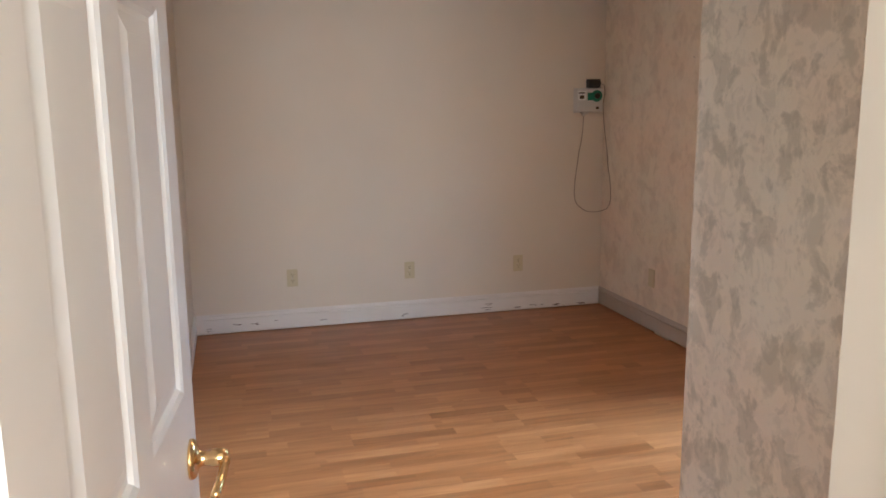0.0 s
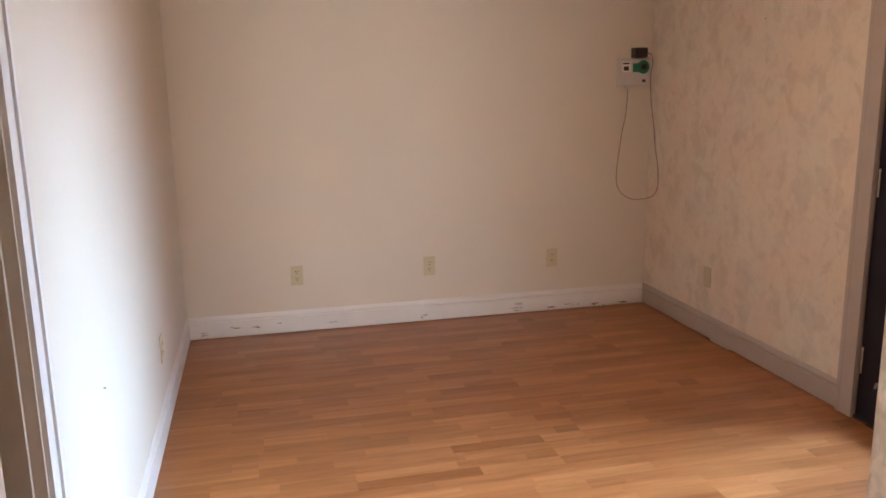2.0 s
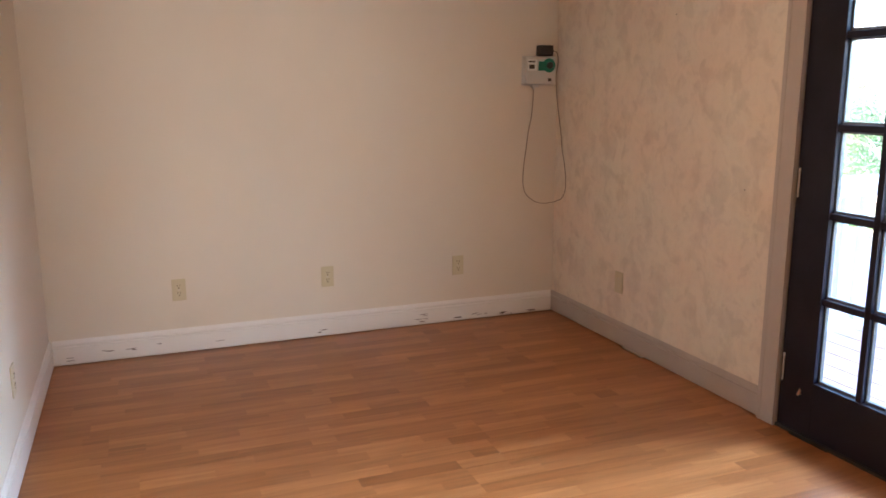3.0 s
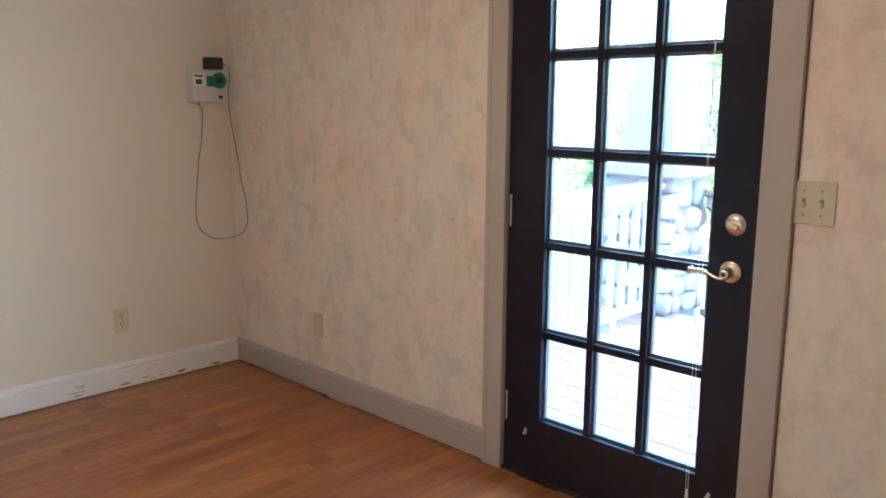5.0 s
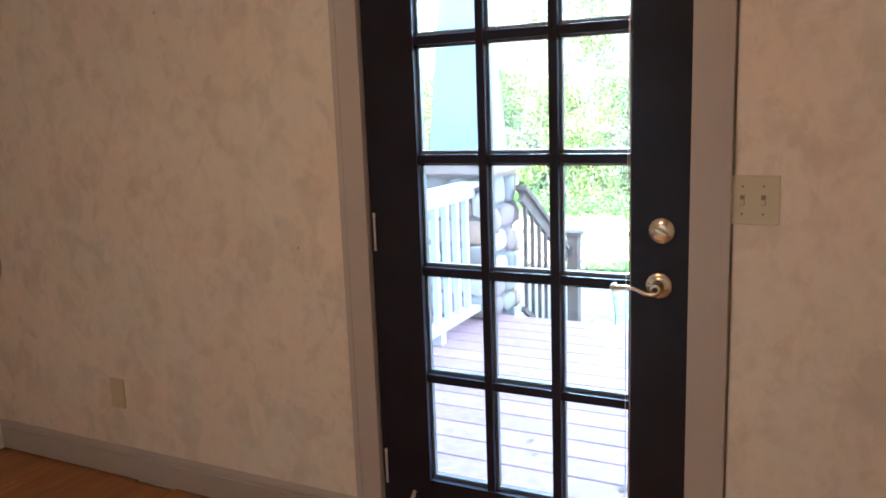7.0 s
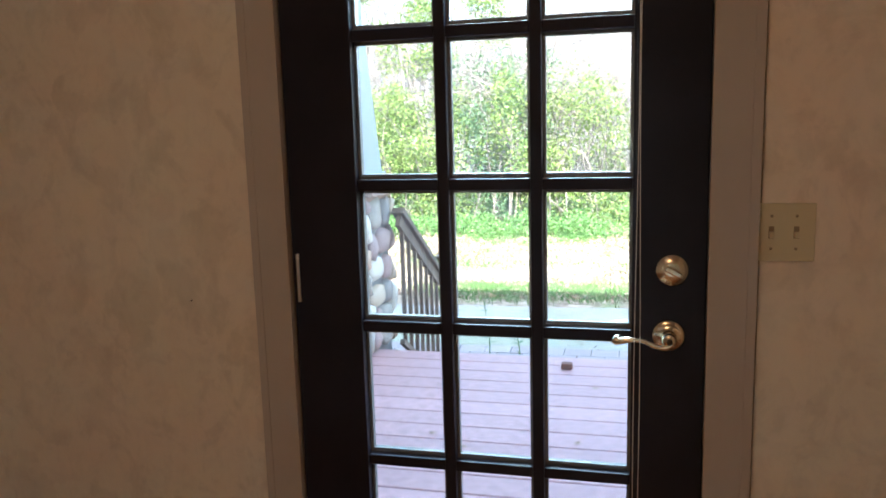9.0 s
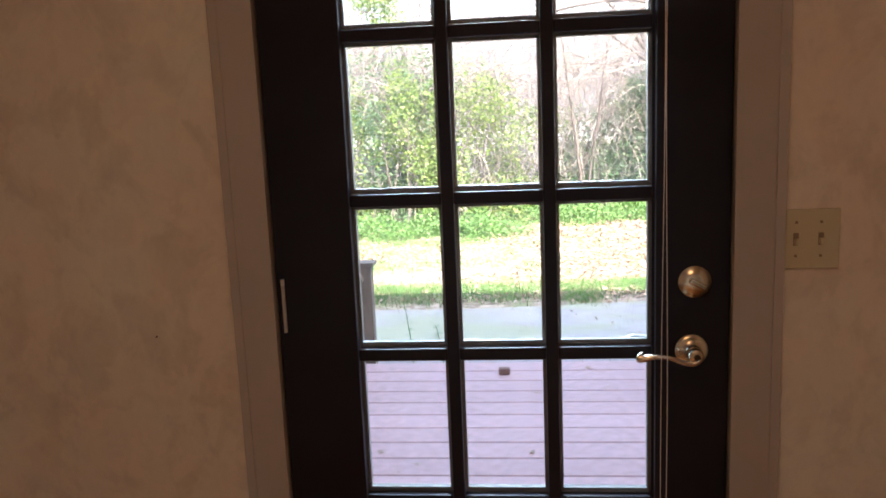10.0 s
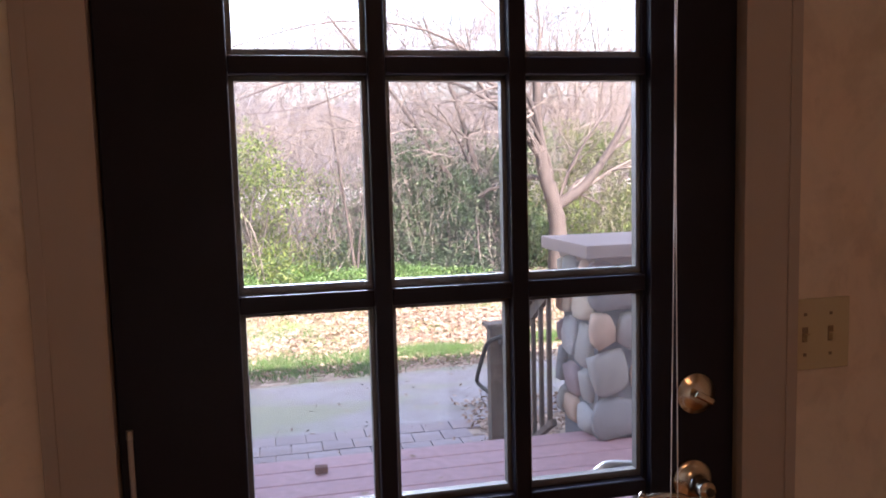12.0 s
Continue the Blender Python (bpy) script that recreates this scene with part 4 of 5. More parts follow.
# ---- planting ----
def leaf_cloud(name, mat, blobs, count, size, seed, parent=None, label="", category="", kind=""):
    """Many small leaves thrown round the middle of each blob (x, y, z, rx, ry, rz)."""
    r = np.random.RandomState(seed)
    wts = np.array([b[3] * b[4] * b[5] for b in blobs])
    pick = r.choice(len(blobs), count, p=wts / wts.sum())
    B = np.array(blobs)[pick]
    d = r.normal(size=(count, 3))
    d /= np.linalg.norm(d, axis=1)[:, None]
    rad = r.uniform(0.25, 1.08, count) ** 0.6
    clump = 1 + 0.22 * np.sin(d[:, :1] * 7 + B[:, :1] * 3) * np.cos(d[:, 2:] * 6)
    c = B[:, :3] + d * rad[:, None] * B[:, 3:6] * clump
    c[:, 2] = np.maximum(c[:, 2], GR + 0.02)
    n = r.normal(size=(count, 3)) + (0, 0, 0.7)
    n /= np.linalg.norm(n, axis=1)[:, None]
    t = np.cross(n, r.normal(size=(count, 3)))
    t /= np.linalg.norm(t, axis=1)[:, None]
    b = np.cross(n, t)
    s = (size * r.uniform(0.6, 1.35, count))[:, None]
    V = np.stack([c - t * s, c + b * s * 0.5, c + t * s, c - b * s * 0.5], 1).reshape(-1, 3)
    F = np.arange(count * 4).reshape(-1, 4)
    me = bpy.data.meshes.new(name)
    me.from_pydata(V.tolist(), [], F.tolist())
    me.materials.append(mat)
    ob = new(name, me)
    if parent is not None:
        ob.parent = parent
        ob.matrix_parent_inverse = Matrix.Translation(-parent.location)
    return tagged(ob, label, category, kind=kind)


def branch(bm, r, p, d, ln, rad, depth, droop, spread, twigs):
    pts, rads = [p], [rad]
    steps_n = 5 if depth > 1 else 3
    for i in range(steps_n):
        d = (d + Vector((r.gauss(0, 0.13), r.gauss(0, 0.13), r.gauss(0, 0.10) - droop * 0.10))).normalized()
        p = p + d * ln / steps_n
        pts.append(p)
        rads.append(rad * (1 - 0.45 * (i + 1) / steps_n))
    tube(pts, rads, 7 if depth > 2 else (4 if depth > 1 else 3), bm)
    if depth == 0:
        return
    for k in range(twigs if depth > 1 else twigs + 1):
        j = r.randint(2, steps_n)
        a = Vector((r.gauss(0, 1), r.gauss(0, 1), r.gauss(0.15, 0.7))).normalized()
        nd = (d * (1 - spread) + a * spread).normalized()
        branch(bm, r, pts[j], nd, ln * r.uniform(0.55, 0.82), rads[j] * r.uniform(0.5, 0.72), depth - 1, droop, spread, twigs)


def bare_tree(at, stems, seed, label, depth=4, rad=0.13, ln=1.7, droop=0.4, lowest=0.45):
    """Each stem is a polyline from the base; limbs leave it above the share `lowest` of its length."""
    r = random.Random(seed)
    g = thing("tree", at, label, "tree", "bare trees")
    trunk, crown = bmesh.new(), bmesh.new()
    for s, (w, line) in enumerate(stems):
        pts = smooth_path([Vector((0, 0, -0.1))] + [Vector(p) for p in line], 4)
        n = len(pts)
        tube(pts, [rad * w * (1.3 - 1.12 * (i / n) ** 0.9) * (1 + 0.07 * r.uniform(-1, 1)) for i in range(n)], 9, trunk)
        for k in range(6):
            j = min(n - 1, int(n * (lowest + (1 - lowest) * k / 5.0)))
            up = (pts[j] - pts[j - 1]).normalized()
            nd = (up + Vector((r.gauss(0, 0.5), r.gauss(0, 0.6), r.gauss(0.1, 0.3)))).normalized()
            branch(crown, r, pts[j], nd, ln * r.uniform(0.7, 1.2), rad * w * (0.36 - 0.05 * k), depth, droop, 0.5, 3)
    link("trunk", trunk, M_BARK, g, smooth=True)
    link("crown", crown, M_TWIG, g, "bare pale twigs")
    return g


bare_tree((12.3, -7.13, GR), [(1.0, [(0, 0, 0.7), (0, 0.06, 1.36), (0, 0.26, 2.04), (0.1, 0.33, 2.9), (0.0, 0.42, 3.8), (0.2, 0.9, 5.0)]),
                             (0.8, [(0, -0.02, 0.8), (0, 0.04, 1.34), (0, -0.56, 1.78), (0, -1.36, 2.95), (0.1, -1.7, 4.2)]),
                             (0.45, [(0, 0.15, 1.8), (0, 0.55, 2.55), (0.1, 1.2, 3.3), (0.1, 1.9, 4.4)]), (0.24, [(0, 0.25, 2.2), (-0.3, 1.3, 3.2), (-0.5, 2.9, 3.75), (-0.4, 4.6, 3.55), (-0.3, 5.6, 3.2)]), (0.22, [(0, 0.25, 2.4), (-0.6, 1.6, 3.6), (-0.7, 3.2, 3.5), (-0.5, 4.4, 3.1)]), (0.2, [(0, 0.3, 2.7), (0.3, 1.8, 4.3), (0.2, 3.8, 4.6), (0.3, 5.8, 4.1)]),
                             (0.28, [(0, 0.02, 1.1), (0.1, -0.1, 1.6), (0, -0.45, 2.4), (-0.2, -1.1, 3.3)])], 3,
          "bare pale-barked tree forked low into two curved stems above dry leaves", 5, 0.165, 1.5, 1.0)
UP = lambda dy, lean=0.0: [(0, dy * 0.15, 0.8), (lean, dy * 0.45, 2.0), (lean, dy * 0.8, 3.4), (lean * 2, dy * 1.3, 5.0)]
bare_tree((14.2, -6.7, GR), [(1, UP(2.6)), (1.1, UP(1.2)), (0.8, UP(-0.7)), (0.7, UP(0.4, 0.4))], 21, "bare tree with several leaning grey stems behind the hedge", 5, 0.085, 1.7, 0.2, 0.5)
bare_tree((13.6, -3.6, GR), [(1, UP(0.5)), (0.8, UP(-0.6))], 5, "slender bare tree in the hedge with pale twigs", 4, 0.03, 1.3, 0.6)
bare_tree((14.5, -0.5, GR), [(1, UP(0.5)), (0.8, UP(-0.6)), (0.7, UP(0))], 8, "slender bare tree in the hedge with pale twigs", 4, 0.045, 1.7, 0.4)
bare_tree((15.0, 3.6, GR), [(1, UP(0.5)), (0.8, UP(-0.6))], 9, "slender bare tree in the hedge with pale twigs", 4, 0.05, 1.8, 0.4)
bare_tree((17.0, -9.5, GR), [(1, UP(0.6)), (0.9, UP(-0.6)), (0.8, UP(0.1))], 12, "tall bare tree behind the hedge", 4, 0.10, 2.4, 0.2)
bare_tree((19.0, -7.5, GR), [(1, UP(1.5)), (0.8, UP(-1.0))], 22, "tall bare tree behind the hedge", 4, 0.10, 2.6, 0.3)
bare_tree((21.0, 3.5, GR), [(1, UP(0.6)), (0.8, UP(-0.6))], 23, "tall bare tree behind the hedge", 4, 0.09, 2.6, 0.2)
bare_tree((24.0, -13.5, GR), [(1, UP(0.9)), (0.9, UP(-0.9)), (0.8, UP(0))], 14, "tall bare tree behind the hedge", 4, 0.11, 2.8, 0.1)


def arches(seed, n, xr, yr, zr, label):
    r = random.Random(seed)
    bm = bmesh.new()
    for i in range(n):
        p = Vector((r.uniform(*xr), r.uniform(*yr), r.uniform(*zr)))
        d = r.choice((-1, 1))
        ln = r.uniform(0.8, 2.0)
        q = p + Vector((r.uniform(-.4, .4), d * ln * 0.5, r.uniform(0.05, 0.25)))
        e = p + Vector((r.uniform(-.5, .5), d * ln, r.uniform(-0.35, 0.1)))
        tube(smooth_path([p, q, e], 4), [0.009 - 0.0008 * k for k in range(9)], 4, bm)
        for k in range(4):
            a = p.lerp(e, r.uniform(0.3, 1)) + Vector((0, 0, 0.08))
            tube([a, a + Vector((r.uniform(-.2, .2), r.uniform(-.3, .3), r.uniform(-.25, .3)))], [0.005, 0.002], 3, bm)
    tagged(link("hanging_twigs", bm, M_TWIG), label, "twigs", kind="stuff")


arches(5, 100, (11.6, 13.5), (-8, 1.5), (1.6, 3.3), "long pale arching twigs hanging before the hedge")


def shrub(at, blobs, n, size, mat, seed, label, stems=14):
    g = thing("shrub", at, label, "shrub", "hedge shrubs")
    leaf_cloud("leaves", mat, blobs, n, size, seed, g)
    r = random.Random(seed)
    bm = bmesh.new()
    for i in range(stems):
        b = r.choice(blobs)
        p0 = Vector((at[0] + r.uniform(-0.4, 0.4), at[1] + r.uniform(-0.7, 0.7), GR))
        p2 = Vector((b[0] + r.uniform(-1, 1) * b[3], b[1] + r.uniform(-1, 1) * b[4], b[2] + r.uniform(0.2, 1.25) * b[5]))
        p1 = (p0 + p2) / 2 + Vector((r.uniform(-.2, .2), r.uniform(-.2, .2), 0.3))
        pts = smooth_path([p0, p1, p2], 4)
        tube(pts, [0.016 * (1 - 0.7 * k / len(pts)) for k in range(len(pts))], 4, bm)
        for q in range(3):
            j = r.randint(3, len(pts) - 1)
            e = pts[j] + Vector((r.uniform(-.5, .5), r.uniform(-.5, .5), r.uniform(.1, .6)))
            tube([pts[j], (pts[j] + e) / 2 + Vector((0, 0, .05)), e], [0.007, 0.005, 0.002], 3, bm)
    bmesh.ops.translate(bm, verts=bm.verts[:], vec=-g.location)
    link("stems", bm, M_TWIG, g, "thin bare stems")
    return g


rh = random.Random(31)
y = -11.5
k = 0
while y < 12:
    w = rh.uniform(1.1, 1.7)
    cx = (13.0 if y > -2.2 else 14.3) + rh.uniform(-0.2, 0.5)
    if -6.9 < y < -4.0:                      # dense evergreen middle
        top, mat, n, nb, lab = 2.6, M_LEAFD, 19000, 24, "dense glossy evergreen shrub with twiggy stems in the hedge"
    elif y <= -6.9:
        top, mat, n, nb, lab = 2.9, M_LEAFG, 12000, 18, "thin yellow-green shrub behind the forked tree"
    else:
        top, mat, n, nb, lab = (rh.uniform(2.1, 3.1) if y > -1.6 else 1.9), (M_LEAFG if k % 3 else M_LEAFD), (8000 if y > -1.6 else 5500), 17, ("loose light green spring shrub in the hedge" if k % 3 else "open dark green shrub with bare stems in the hedge")
    blobs = [(cx + rh.uniform(-0.5, 0.5), y + rh.uniform(-0.6, 0.6) * w, GR + top * rh.uniform(0.1, 1.0) ** 1.6, rh.uniform(0.3, 0.6), rh.uniform(0.4, 0.85), rh.uniform(0.35, 0.65)) for _ in range(nb)]
    shrub((cx, y, GR), blobs, n, 0.034, mat, 100 + k, lab)
    y += w
    k += 1
# tall leafy growth beside the porch column's line of view, thinning upwards
for at, ys, n, top, lab in (((13.4, 1.6, GR), (-0.2, 3.6), 30000, 4.9, "tall open shrub with fresh yellow-green leaves"), ((12.6, -1.0, GR), (-1.9, 0.1), 6500, 2.3, "open shrub with pale green leaves and bare stems")):
    shrub(at, [(at[0] + rh.uniform(-.5, .5), rh.uniform(*ys), GR + 0.3 + top * rh.uniform(0, 1) ** 1.2, rh.uniform(.25, .5), rh.uniform(.25, .5), rh.uniform(.25, .5)) for _ in range(n // 550)], n, 0.034, M_LEAFG, int(at[1] * 10 + 400), lab, 26)
# dark low growth that fills the hedge near the ground
leaf_cloud("undergrowth", M_LEAFD, [((13.1 if i > 14 else 14.6) + 0.25 * math.sin(i * 2.3), -11 + i * 0.6, GR + 0.35, 0.5, 0.5, 0.42) for i in range(38)], 26000, 0.030, 81, label="dark low undergrowth in the hedge", category="undergrowth", kind="stuff")

# taller leafy growth beyond the left end of the lawn
shrub((11.5, 4.2, GR), [(11.5 + rh.uniform(-.8, .8), 4.0 + rh.uniform(-1.5, 1.8), rh.uniform(0.2, 3.2), .7, .8, .7) for _ in range(10)], 9000, 0.040, M_LEAFG, 301, "tall loose shrub with fresh yellow-green leaves", 26)

# low green weeds at the foot of the hedge
leaf_cloud("weeds", M_GRASS, [(12.0 + 0.3 * math.sin(i * 1.7) + (1.2 if i < 6 else 0), -4.8 + i * 0.45, GR + 0.12, 0.65, 0.5, 0.22 + 0.10 * math.sin(i * 2.9)) for i in range(30)] + [(12.6, -7.2, GR + 0.1, 0.5, 0.5, 0.2), (13.6, -5.6, GR + 0.08, 0.4, 0.7, 0.14)], 36000, 0.030, 77, label="bright green leafy weeds at the foot of the hedge", category="weeds", kind="stuff")


def grass(seed, patches, count, h, name, label):
    r = np.random.RandomState(seed)
    P = np.array(patches)
    wts = P[:, 2] * P[:, 3]
    pk = r.choice(len(P), count, p=wts / wts.sum())
    q = P[pk]
    c = np.zeros((count, 3))
    c[:, :2] = q[:, :2] + r.normal(size=(count, 2)) * q[:, 2:4] * 0.5
    c[:, 2] = GR
    a = r.uniform(0, 2 * math.pi, count)
    w = np.stack([np.cos(a), np.sin(a), 0 * a], 1) * 0.004
    tip = c + np.stack([r.normal(0, 0.35, count) * h, r.normal(0, 0.35, count) * h, r.uniform(0.5, 1.2, count) * h], 1)
    V = np.stack([c - w, c + w, tip], 1).reshape(-1, 3)
    me = bpy.data.meshes.new(name)
    me.from_pydata(V.tolist(), [], np.arange(count * 3).reshape(-1, 3).tolist())
    me.materials.append(M_GRASS)
    tagged(new(name, me), label, "grass", kind="stuff")


rg = random.Random(17)
edge = [(7.35, -2.0, 0.45, 0.9), (7.45, -3.05, 0.35, 0.5), (7.6, -3.72, 0.3, 0.4), (7.25, -0.9, 0.45, 0.9)] + [(7.25 + rg.uniform(-0.25, 0.6), rg.uniform(-8, 5), rg.uniform(0.15, 0.4), rg.uniform(0.2, 0.55)) for _ in range(15)]
lawn = [(9.2, -2.3, 0.5, 1.2), (10.7, -5.0, 0.7, 0.8), (10.9, -2.0, 1.0, 1.6)] + [(rg.uniform(8.2, 11.8), rg.uniform(-9, 7), rg.uniform(0.3, 0.8), rg.uniform(0.4, 1.2)) for _ in range(24)] + [(rg.uniform(8.2, 11.8), rg.uniform(-3.4, 7), rg.uniform(0.3, 0.8), rg.uniform(0.4, 1.2)) for _ in range(34)] + [(rg.uniform(10.6, 13.2), rg.uniform(-4.2, 5), 0.6, 0.8) for _ in range(22)]
grass(5, edge, 26000, 0.095, "grass_edge", "fresh green grass clumps along the edge of the path")
grass(6, lawn, 30000, 0.055, "grass_lawn", "patchy thin lawn grass")


def litter(name, n, xr, yr, z, seed, label, big=0.034):
    r = np.random.RandomState(seed)
    c = np.stack([r.uniform(*xr, n), r.uniform(*yr, n), np.full(n, z) + r.uniform(0.004, 0.03, n)], 1)
    keep = (np.sin(c[:, 0] * 2.1 + c[:, 1]) + np.sin(c[:, 1] * 1.3) + r.normal(0, 0.8, n)) > -0.6 + 0.30 * np.clip(c[:, 1] + 3.3, -1, 3) * (c[:, 0] > 7.8)
    c = c[keep]
    m = len(c)
    nn = r.normal(size=(m, 3)) * 0.45 + (0, 0, 1)
    nn /= np.linalg.norm(nn, axis=1)[:, None]
    t = np.cross(nn, r.normal(size=(m, 3)))
    t /= np.linalg.norm(t, axis=1)[:, None]
    b = np.cross(nn, t)
    s = (big * r.uniform(0.5, 1.4, m))[:, None]
    V = np.stack([c - t * s, c - t * s * 0.2 + b * s * 0.55 + nn * s * 0.25, c + t * s, c + t * s * 0.1 - b * s * 0.5 + nn * s * 0.1], 1).reshape(-1, 3)
    me = bpy.data.meshes.new(name)
    me.from_pydata(V.tolist(), [], np.arange(m * 4).reshape(-1, 4).tolist())
    me.materials.append(M_LITTER)
    tagged(new(name, me), label, "leaves", kind="stuff")


litter("leaf_litter", 62000, (6.95, 14.0), (-9, 6), GR + 0.01, 3, "dry pale brown leaves strewn over the lawn", 0.031)
litter("leaf_litter_edge", 5000, (6.7, 7.7), (-9, 6), GR + 0.015, 24, "dry leaves and crumbs along the edge of the path", 0.026)
litter("leaf_litter_newel", 700, (4.15, 5.5), (-4.6, -3.55), GR + 0.03, 14, "dry leaves gathered beside the newel", 0.030)
litter("leaf_litter_path", 900, (4.0, 7.6), (-6, 2), GR + 0.012, 4, "a few dry leaves and twigs on the path", 0.022)


# weed stalk with whorled leaves by the steps, and bare canes at the other newel
def stalk(at, h, seed):
    g = thing("weed", at, "thin green weed stalk with whorled leaves beside the steps", "weed", "weeds by the steps")
    r = random.Random(seed)
    bm = tube([(0, 0, 0), (0.03, 0.01, h * 0.5), (0.02, 0.05, h)], [0.005, 0.004, 0.002], 5)
    link("stem", bm, M_GRASS, g)
    bm = bmesh.new()
    for k in range(44):
        t = r.uniform(0.35, 1.0)
        a = r.uniform(0, 6.28)
        p = Vector((0.025, 0.05 * t * t, h * t))
        d = Vector((math.cos(a), math.sin(a), 0.25))
        s = 0.07 * (1.15 - t * 0.5)
        n = Vector((-d.y, d.x, 0)) * 0.008
        bm.faces.new([bm.verts.new(v) for v in (p, p + d * s * 0.5 + n, p + d * s, p + d * s * 0.5 - n)])
    link("leaves", bm, M_LEAFD, g)


stalk((4.25, -1.52, GR), 0.62, 1)
stalk((4.30, -1.75, GR), 0.45, 2)
canes = thing("bare_canes", (4.30, -3.74, GR), "curved bare canes growing beside the newel", "canes")
rc = random.Random(2)
for k in range(2):
    pts = smooth_path([(0, 0.04 * k, 0), (-0.06 + rc.uniform(-.05, .05), 0.10 + 0.04 * k, 0.25), (-0.02, 0.16 + 0.05 * k + rc.uniform(-.05, .05), 0.45), (0.08, 0.05 + 0.05 * k, 0.42 + rc.uniform(-.1, .15))], 5)
    link("cane", tube(pts, 0.0028, 5), M_RAILD, canes)

# fence, seen in pieces through the hedge
fence = thing("fence", (16.3, -2, GR), "weathered grey board fence behind the hedge", "fence")
fb = box(-0.01, 0.01, -0.07, 0.07, 0, 1.35)
f0 = link("board", fb, M_FENCE, fence)
f0.location = (0, -9, 0)
for i in range(1, 120):
    b = new("board", f0.data)
    b.parent = fence
    b.location = (rh.uniform(-0.004, 0.004), -9 + i * 0.148, rh.uniform(-0.02, 0.02))
link("rail", boxes([(0.012, 0.05, -9, 8.8, 0.25, 0.33), (0.012, 0.05, -9, 8.8, 1.05, 1.13)]), M_FENCE, fence)

# distance: thickets of fine bare twigs, and a low haze-coloured line of woods


def thicket(name, n, xr, yr, hr, w, lean, seed, mat, label):
    """Thin upright twigs, each two crossed slivers."""
    r = np.random.RandomState(seed)
    c = np.stack([r.uniform(*xr, n), r.uniform(*yr, n), np.full(n, GR)], 1)
    hz = r.uniform(0, 1, n) ** 0.8
    top = hr[0] + (hr[1] - hr[0]) * (0.75 + 0.25 * np.sin(c[:, 1] * 0.8) * np.cos(c[:, 1] * 0.31))
    c[:, 2] += hz * top * 0.92
    d = r.normal(size=(n, 3)) * lean + (0, 0, 1)
    d /= np.linalg.norm(d, axis=1)[:, None]
    ln = r.uniform(0.35, 1.5, n)[:, None]
    e = c + d * ln
    mid = (c + e) / 2 + r.normal(size=(n, 3)) * 0.06
    ww = w * r.uniform(0.4, 1.3, n)[:, None]
    s1 = np.cross(d, (1.0, 0.0, 0.2))
    s1 /= np.linalg.norm(s1, axis=1)[:, None]
    V = np.stack([c - s1 * ww, c + s1 * ww, mid + s1 * ww * 0.7, mid - s1 * ww * 0.7, e], 1).reshape(-1, 3)
    k = np.arange(n) * 5
    F = [(a, a + 1, a + 2, a + 3) for a in k.tolist()] + [(a + 3, a + 2, a + 4) for a in k.tolist()]
    me = bpy.data.meshes.new(name)
    me.from_pydata(V.tolist(), [], F)
    me.materials.append(mat)
    tagged(new(name, me), label, "thicket", kind="stuff")


thicket("twig_thicket", 16000, (13.4, 16.4), (-12, 13), (2.2, 3.8), 0.0050, 0.55, 41, M_TWIG, "tangle of fine bare pale twigs in the hedge")
thicket("twig_thicket_far", 64000, (18, 28), (-26, 20), (3.0, 7.8), 0.009, 0.6, 42, M_FARTWIG, "tangle of bare far trees behind the hedge, haze put into their colour")
far = bmesh.new()
rf = random.Random(77)
prev = None
for i in range(900):
    yy = -230 + i * 0.5
    hz = 12.5 + 2.4 * noise.noise(Vector((i * 0.03, 0, 0))) + 0.9 * noise.noise(Vector((i * 0.35, 5, 0))) + rf.uniform(-0.5, 0.5)
    cur = (far.verts.new((120, yy, GR - 1)), far.verts.new((122, yy, hz)))
    if prev:
        far.faces.new((prev[0], cur[0], cur[1], prev[1]))
    prev = cur
# blue-grey base: the air's haze over the woods is in it
M_FAR = paint("hazed_far_woods", (0.145, 0.14, 0.165), 1.0, 0.25, 0.25, 3, 0)
structure("backdrop", far, M_FAR, "line of far woods, blue-grey with distance haze in the colour", "woods")

# pale open field beyond the hedge, and a cable strung across the sky
structure("field", box(32, 118, -120, 90, GR, GR + 0.012), paint("dry_pale_field", (0.60, 0.57, 0.52), 0.9, 0.15, 0.08, 3, 0, dirt=(0.40, 0.42, 0.30)), "pale dry open field beyond the hedge", "field")
wire = bmesh.new()
tube([(32, y, 7.25 + 0.0006 * (y + 6) ** 2) for y in range(-60, 51, 5)], 0.02, 5, wire)
structure("overhead_cable", wire, M_DARK, "thin dark cable strung across the sky beyond the hedge", "cable")

# plant pot standing beyond the rail
pot = thing("potted_plant", (2.85, -0.42, 0.0), "green potted plant standing on a post beyond the deck rail", "plant")
link("stand", box(-0.10, 0.10, -0.10, 0.10, DECK, 0.64), M_RAILW, pot)
link("pot", lathe([(0.065, 0.64), (0.085, 0.76), (0.092, 0.76), (0.092, 0.78), (0.08, 0.78)]), M_RAILW, pot, "white plant pot", smooth=False)
leaf_cloud("foliage", M_LEAFG, [(2.85, -0.42, 0.88, 0.12, 0.12, 0.12)], 500, 0.03, 9, pot)

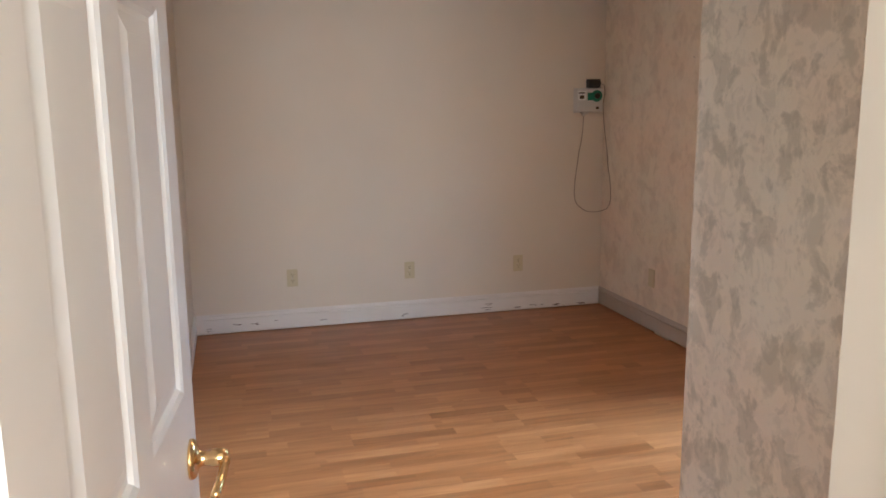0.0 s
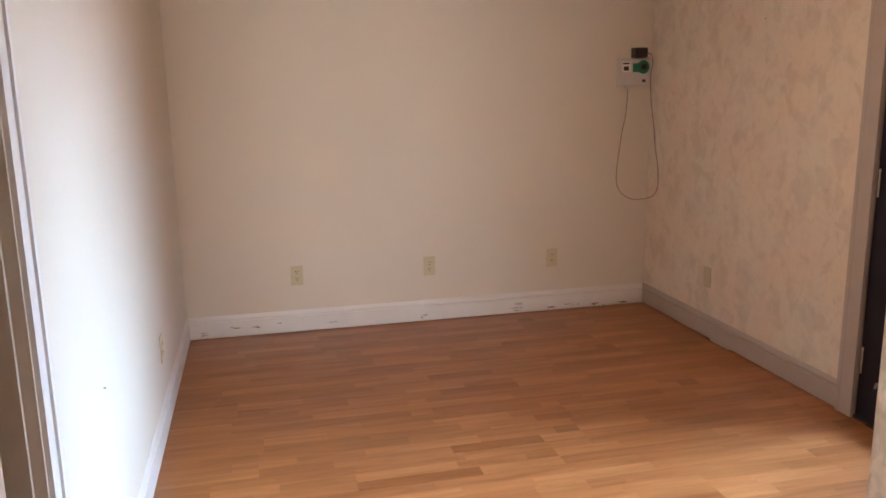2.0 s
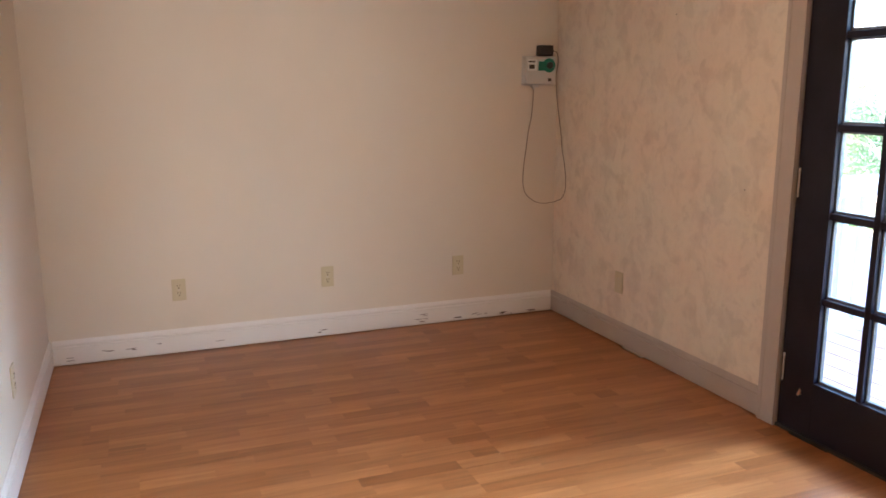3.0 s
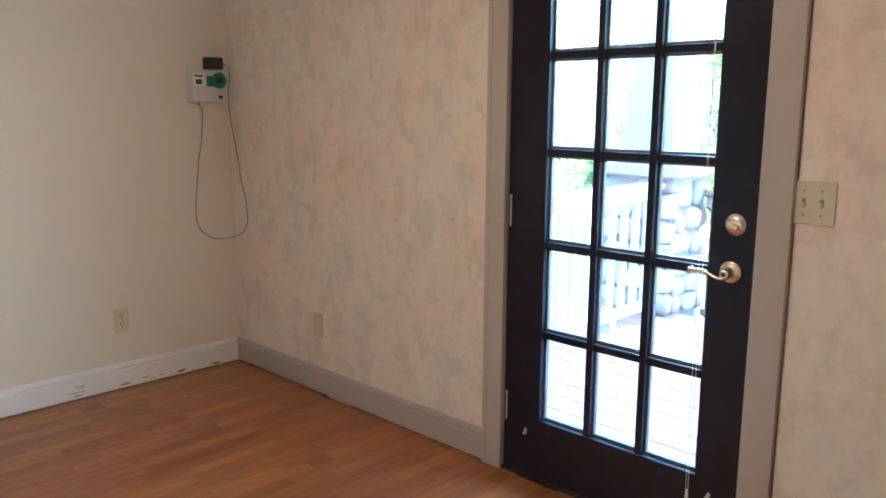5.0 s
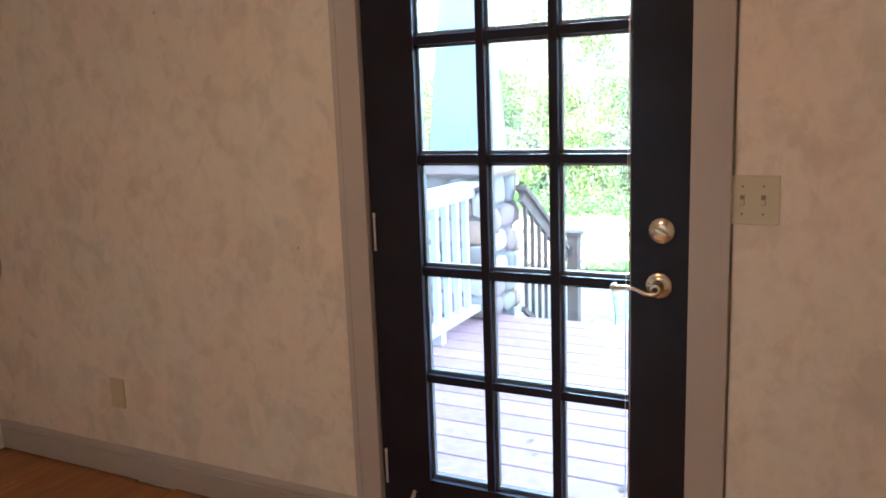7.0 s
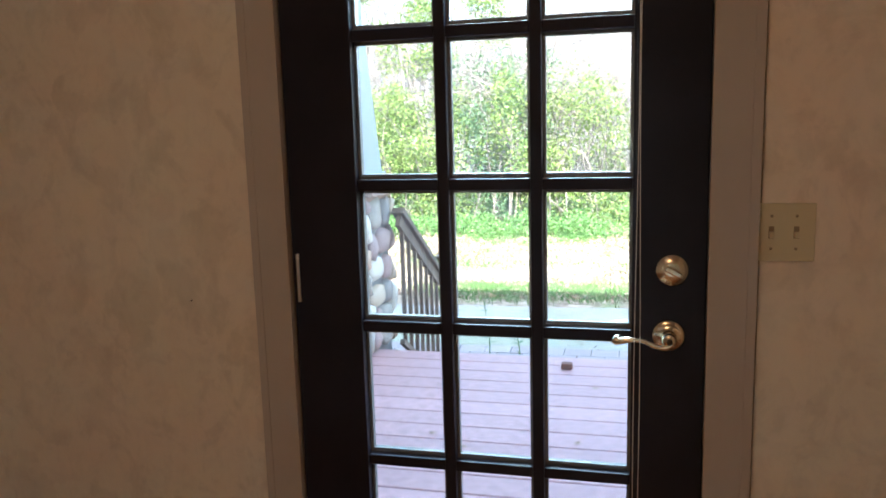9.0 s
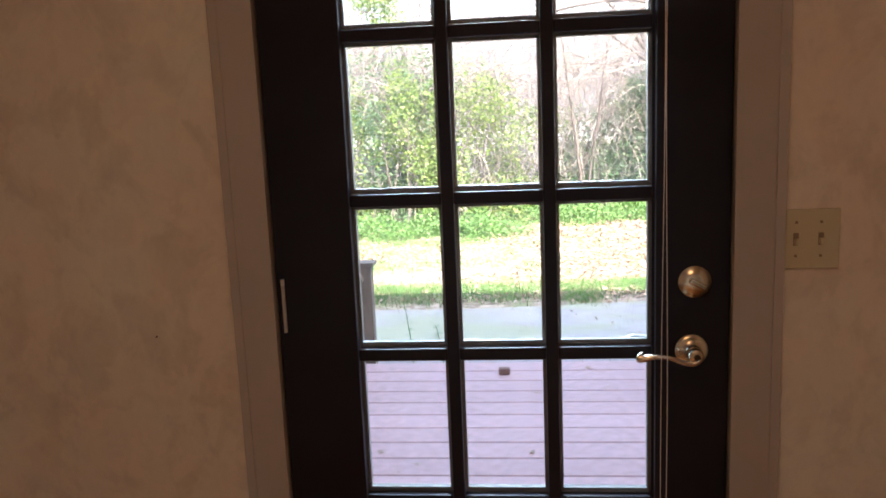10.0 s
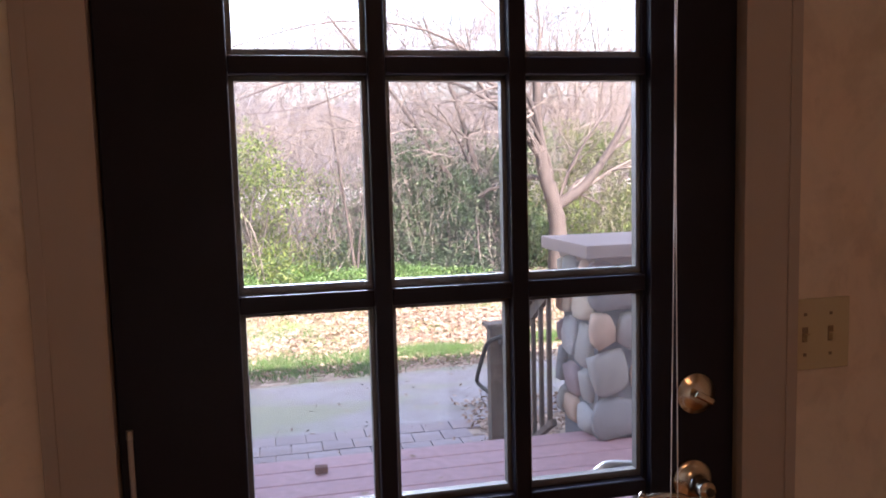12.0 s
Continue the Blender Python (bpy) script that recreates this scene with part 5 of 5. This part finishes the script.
# ---- pavers ----
pav = thing("pavers", (4.4, -2.2, GR), "grey-rose brick pavers at the foot of the steps", "pavers")
pav["kind"] = "structure"
me_p = link("brick", box(-0.101, 0.101, -0.112, 0.112, 0, 0.02), M_PAVER, pav, bevel=0.005)
me_p.location = (-0.28, -1.33, 0)
rp = random.Random(3)
for i in range(5):
    for j in range(22):
        if i == 0 and j == 0:
            continue
        b = new("brick", me_p.data)
        b.parent = pav
        b.location = (-0.28 + i * 0.208 + rp.uniform(-.003, .003), -1.33 + j * 0.230 + (0.115 if i % 2 else 0), rp.uniform(-0.003, 0.003))
        b.rotation_euler = (0, 0, rp.uniform(-0.02, 0.02))

# ---- laminate floor ----
floor = thing("floor", (0, 0, 0), "honey-orange three-strip oak laminate floor with a soft sheen", "floor")
floor["kind"] = "structure"
PW, PL, ST = 0.1935, 1.290, 0.0645


def plank_mesh(seed, length):
    r = random.Random(seed)
    V, F = [], []
    for k in range(3):
        y0 = -k * ST
        y1 = y0 - ST
        x = 0.0
        cut = r.uniform(0.12, 0.45)
        while x < length - 1e-4:
            e = min(length, x + cut)
            if length - e < 0.08:
                e = length
            i = len(V)
            V += [(x, y1, 0), (e, y1, 0), (e, y0, 0), (x, y0, 0)]
            F.append((i, i + 1, i + 2, i + 3))
            x, cut = e, r.uniform(0.26, 0.50)
    i = len(V)
    g = 0.0004
    V += [(0, -PW + g, -0.008), (length - g, -PW + g, -0.008), (length - g, 0, -0.008), (0, 0, -0.008), (0, -PW + g, 0), (length - g, -PW + g, 0), (length - g, 0, 0), (0, 0, 0)]
    F += [(i, i + 4, i + 5, i + 1), (i + 1, i + 5, i + 6, i + 2), (i + 2, i + 6, i + 7, i + 3), (i + 3, i + 7, i + 4, i)]
    me = bpy.data.meshes.new("plank")
    me.from_pydata(V, [], F)
    me.materials.append(M_FLOOR)
    return me


VARIANTS = [plank_mesh(i, PL) for i in range(14)]
rf2 = random.Random(12)
row = 0
y = -0.004
while y > -6.7:
    y1 = y - PW
    xa, xb = (XW + 0.003, -0.001) if y > YS else ((XW + 0.003, XP - 0.002) if y > YD - 0.1 else (-3.47, -1.33))
    if O1 < y < O0 + 0.1:
        xa = XW - 0.12
    x = xa - rf2.uniform(0.1, 1.1)
    while x < xb:
        a, b = max(x, xa), min(x + PL, xb)
        if b - a > 0.02:
            me = rf2.choice(VARIANTS) if b - a > PL - 1e-3 else plank_mesh(rf2.randint(100, 9999), b - a)
            ob = new("plank", me)
            ob.parent = floor
            ob.location = (a, y, 0)
        x += PL
    y = y1 - 0.0003
    row += 1
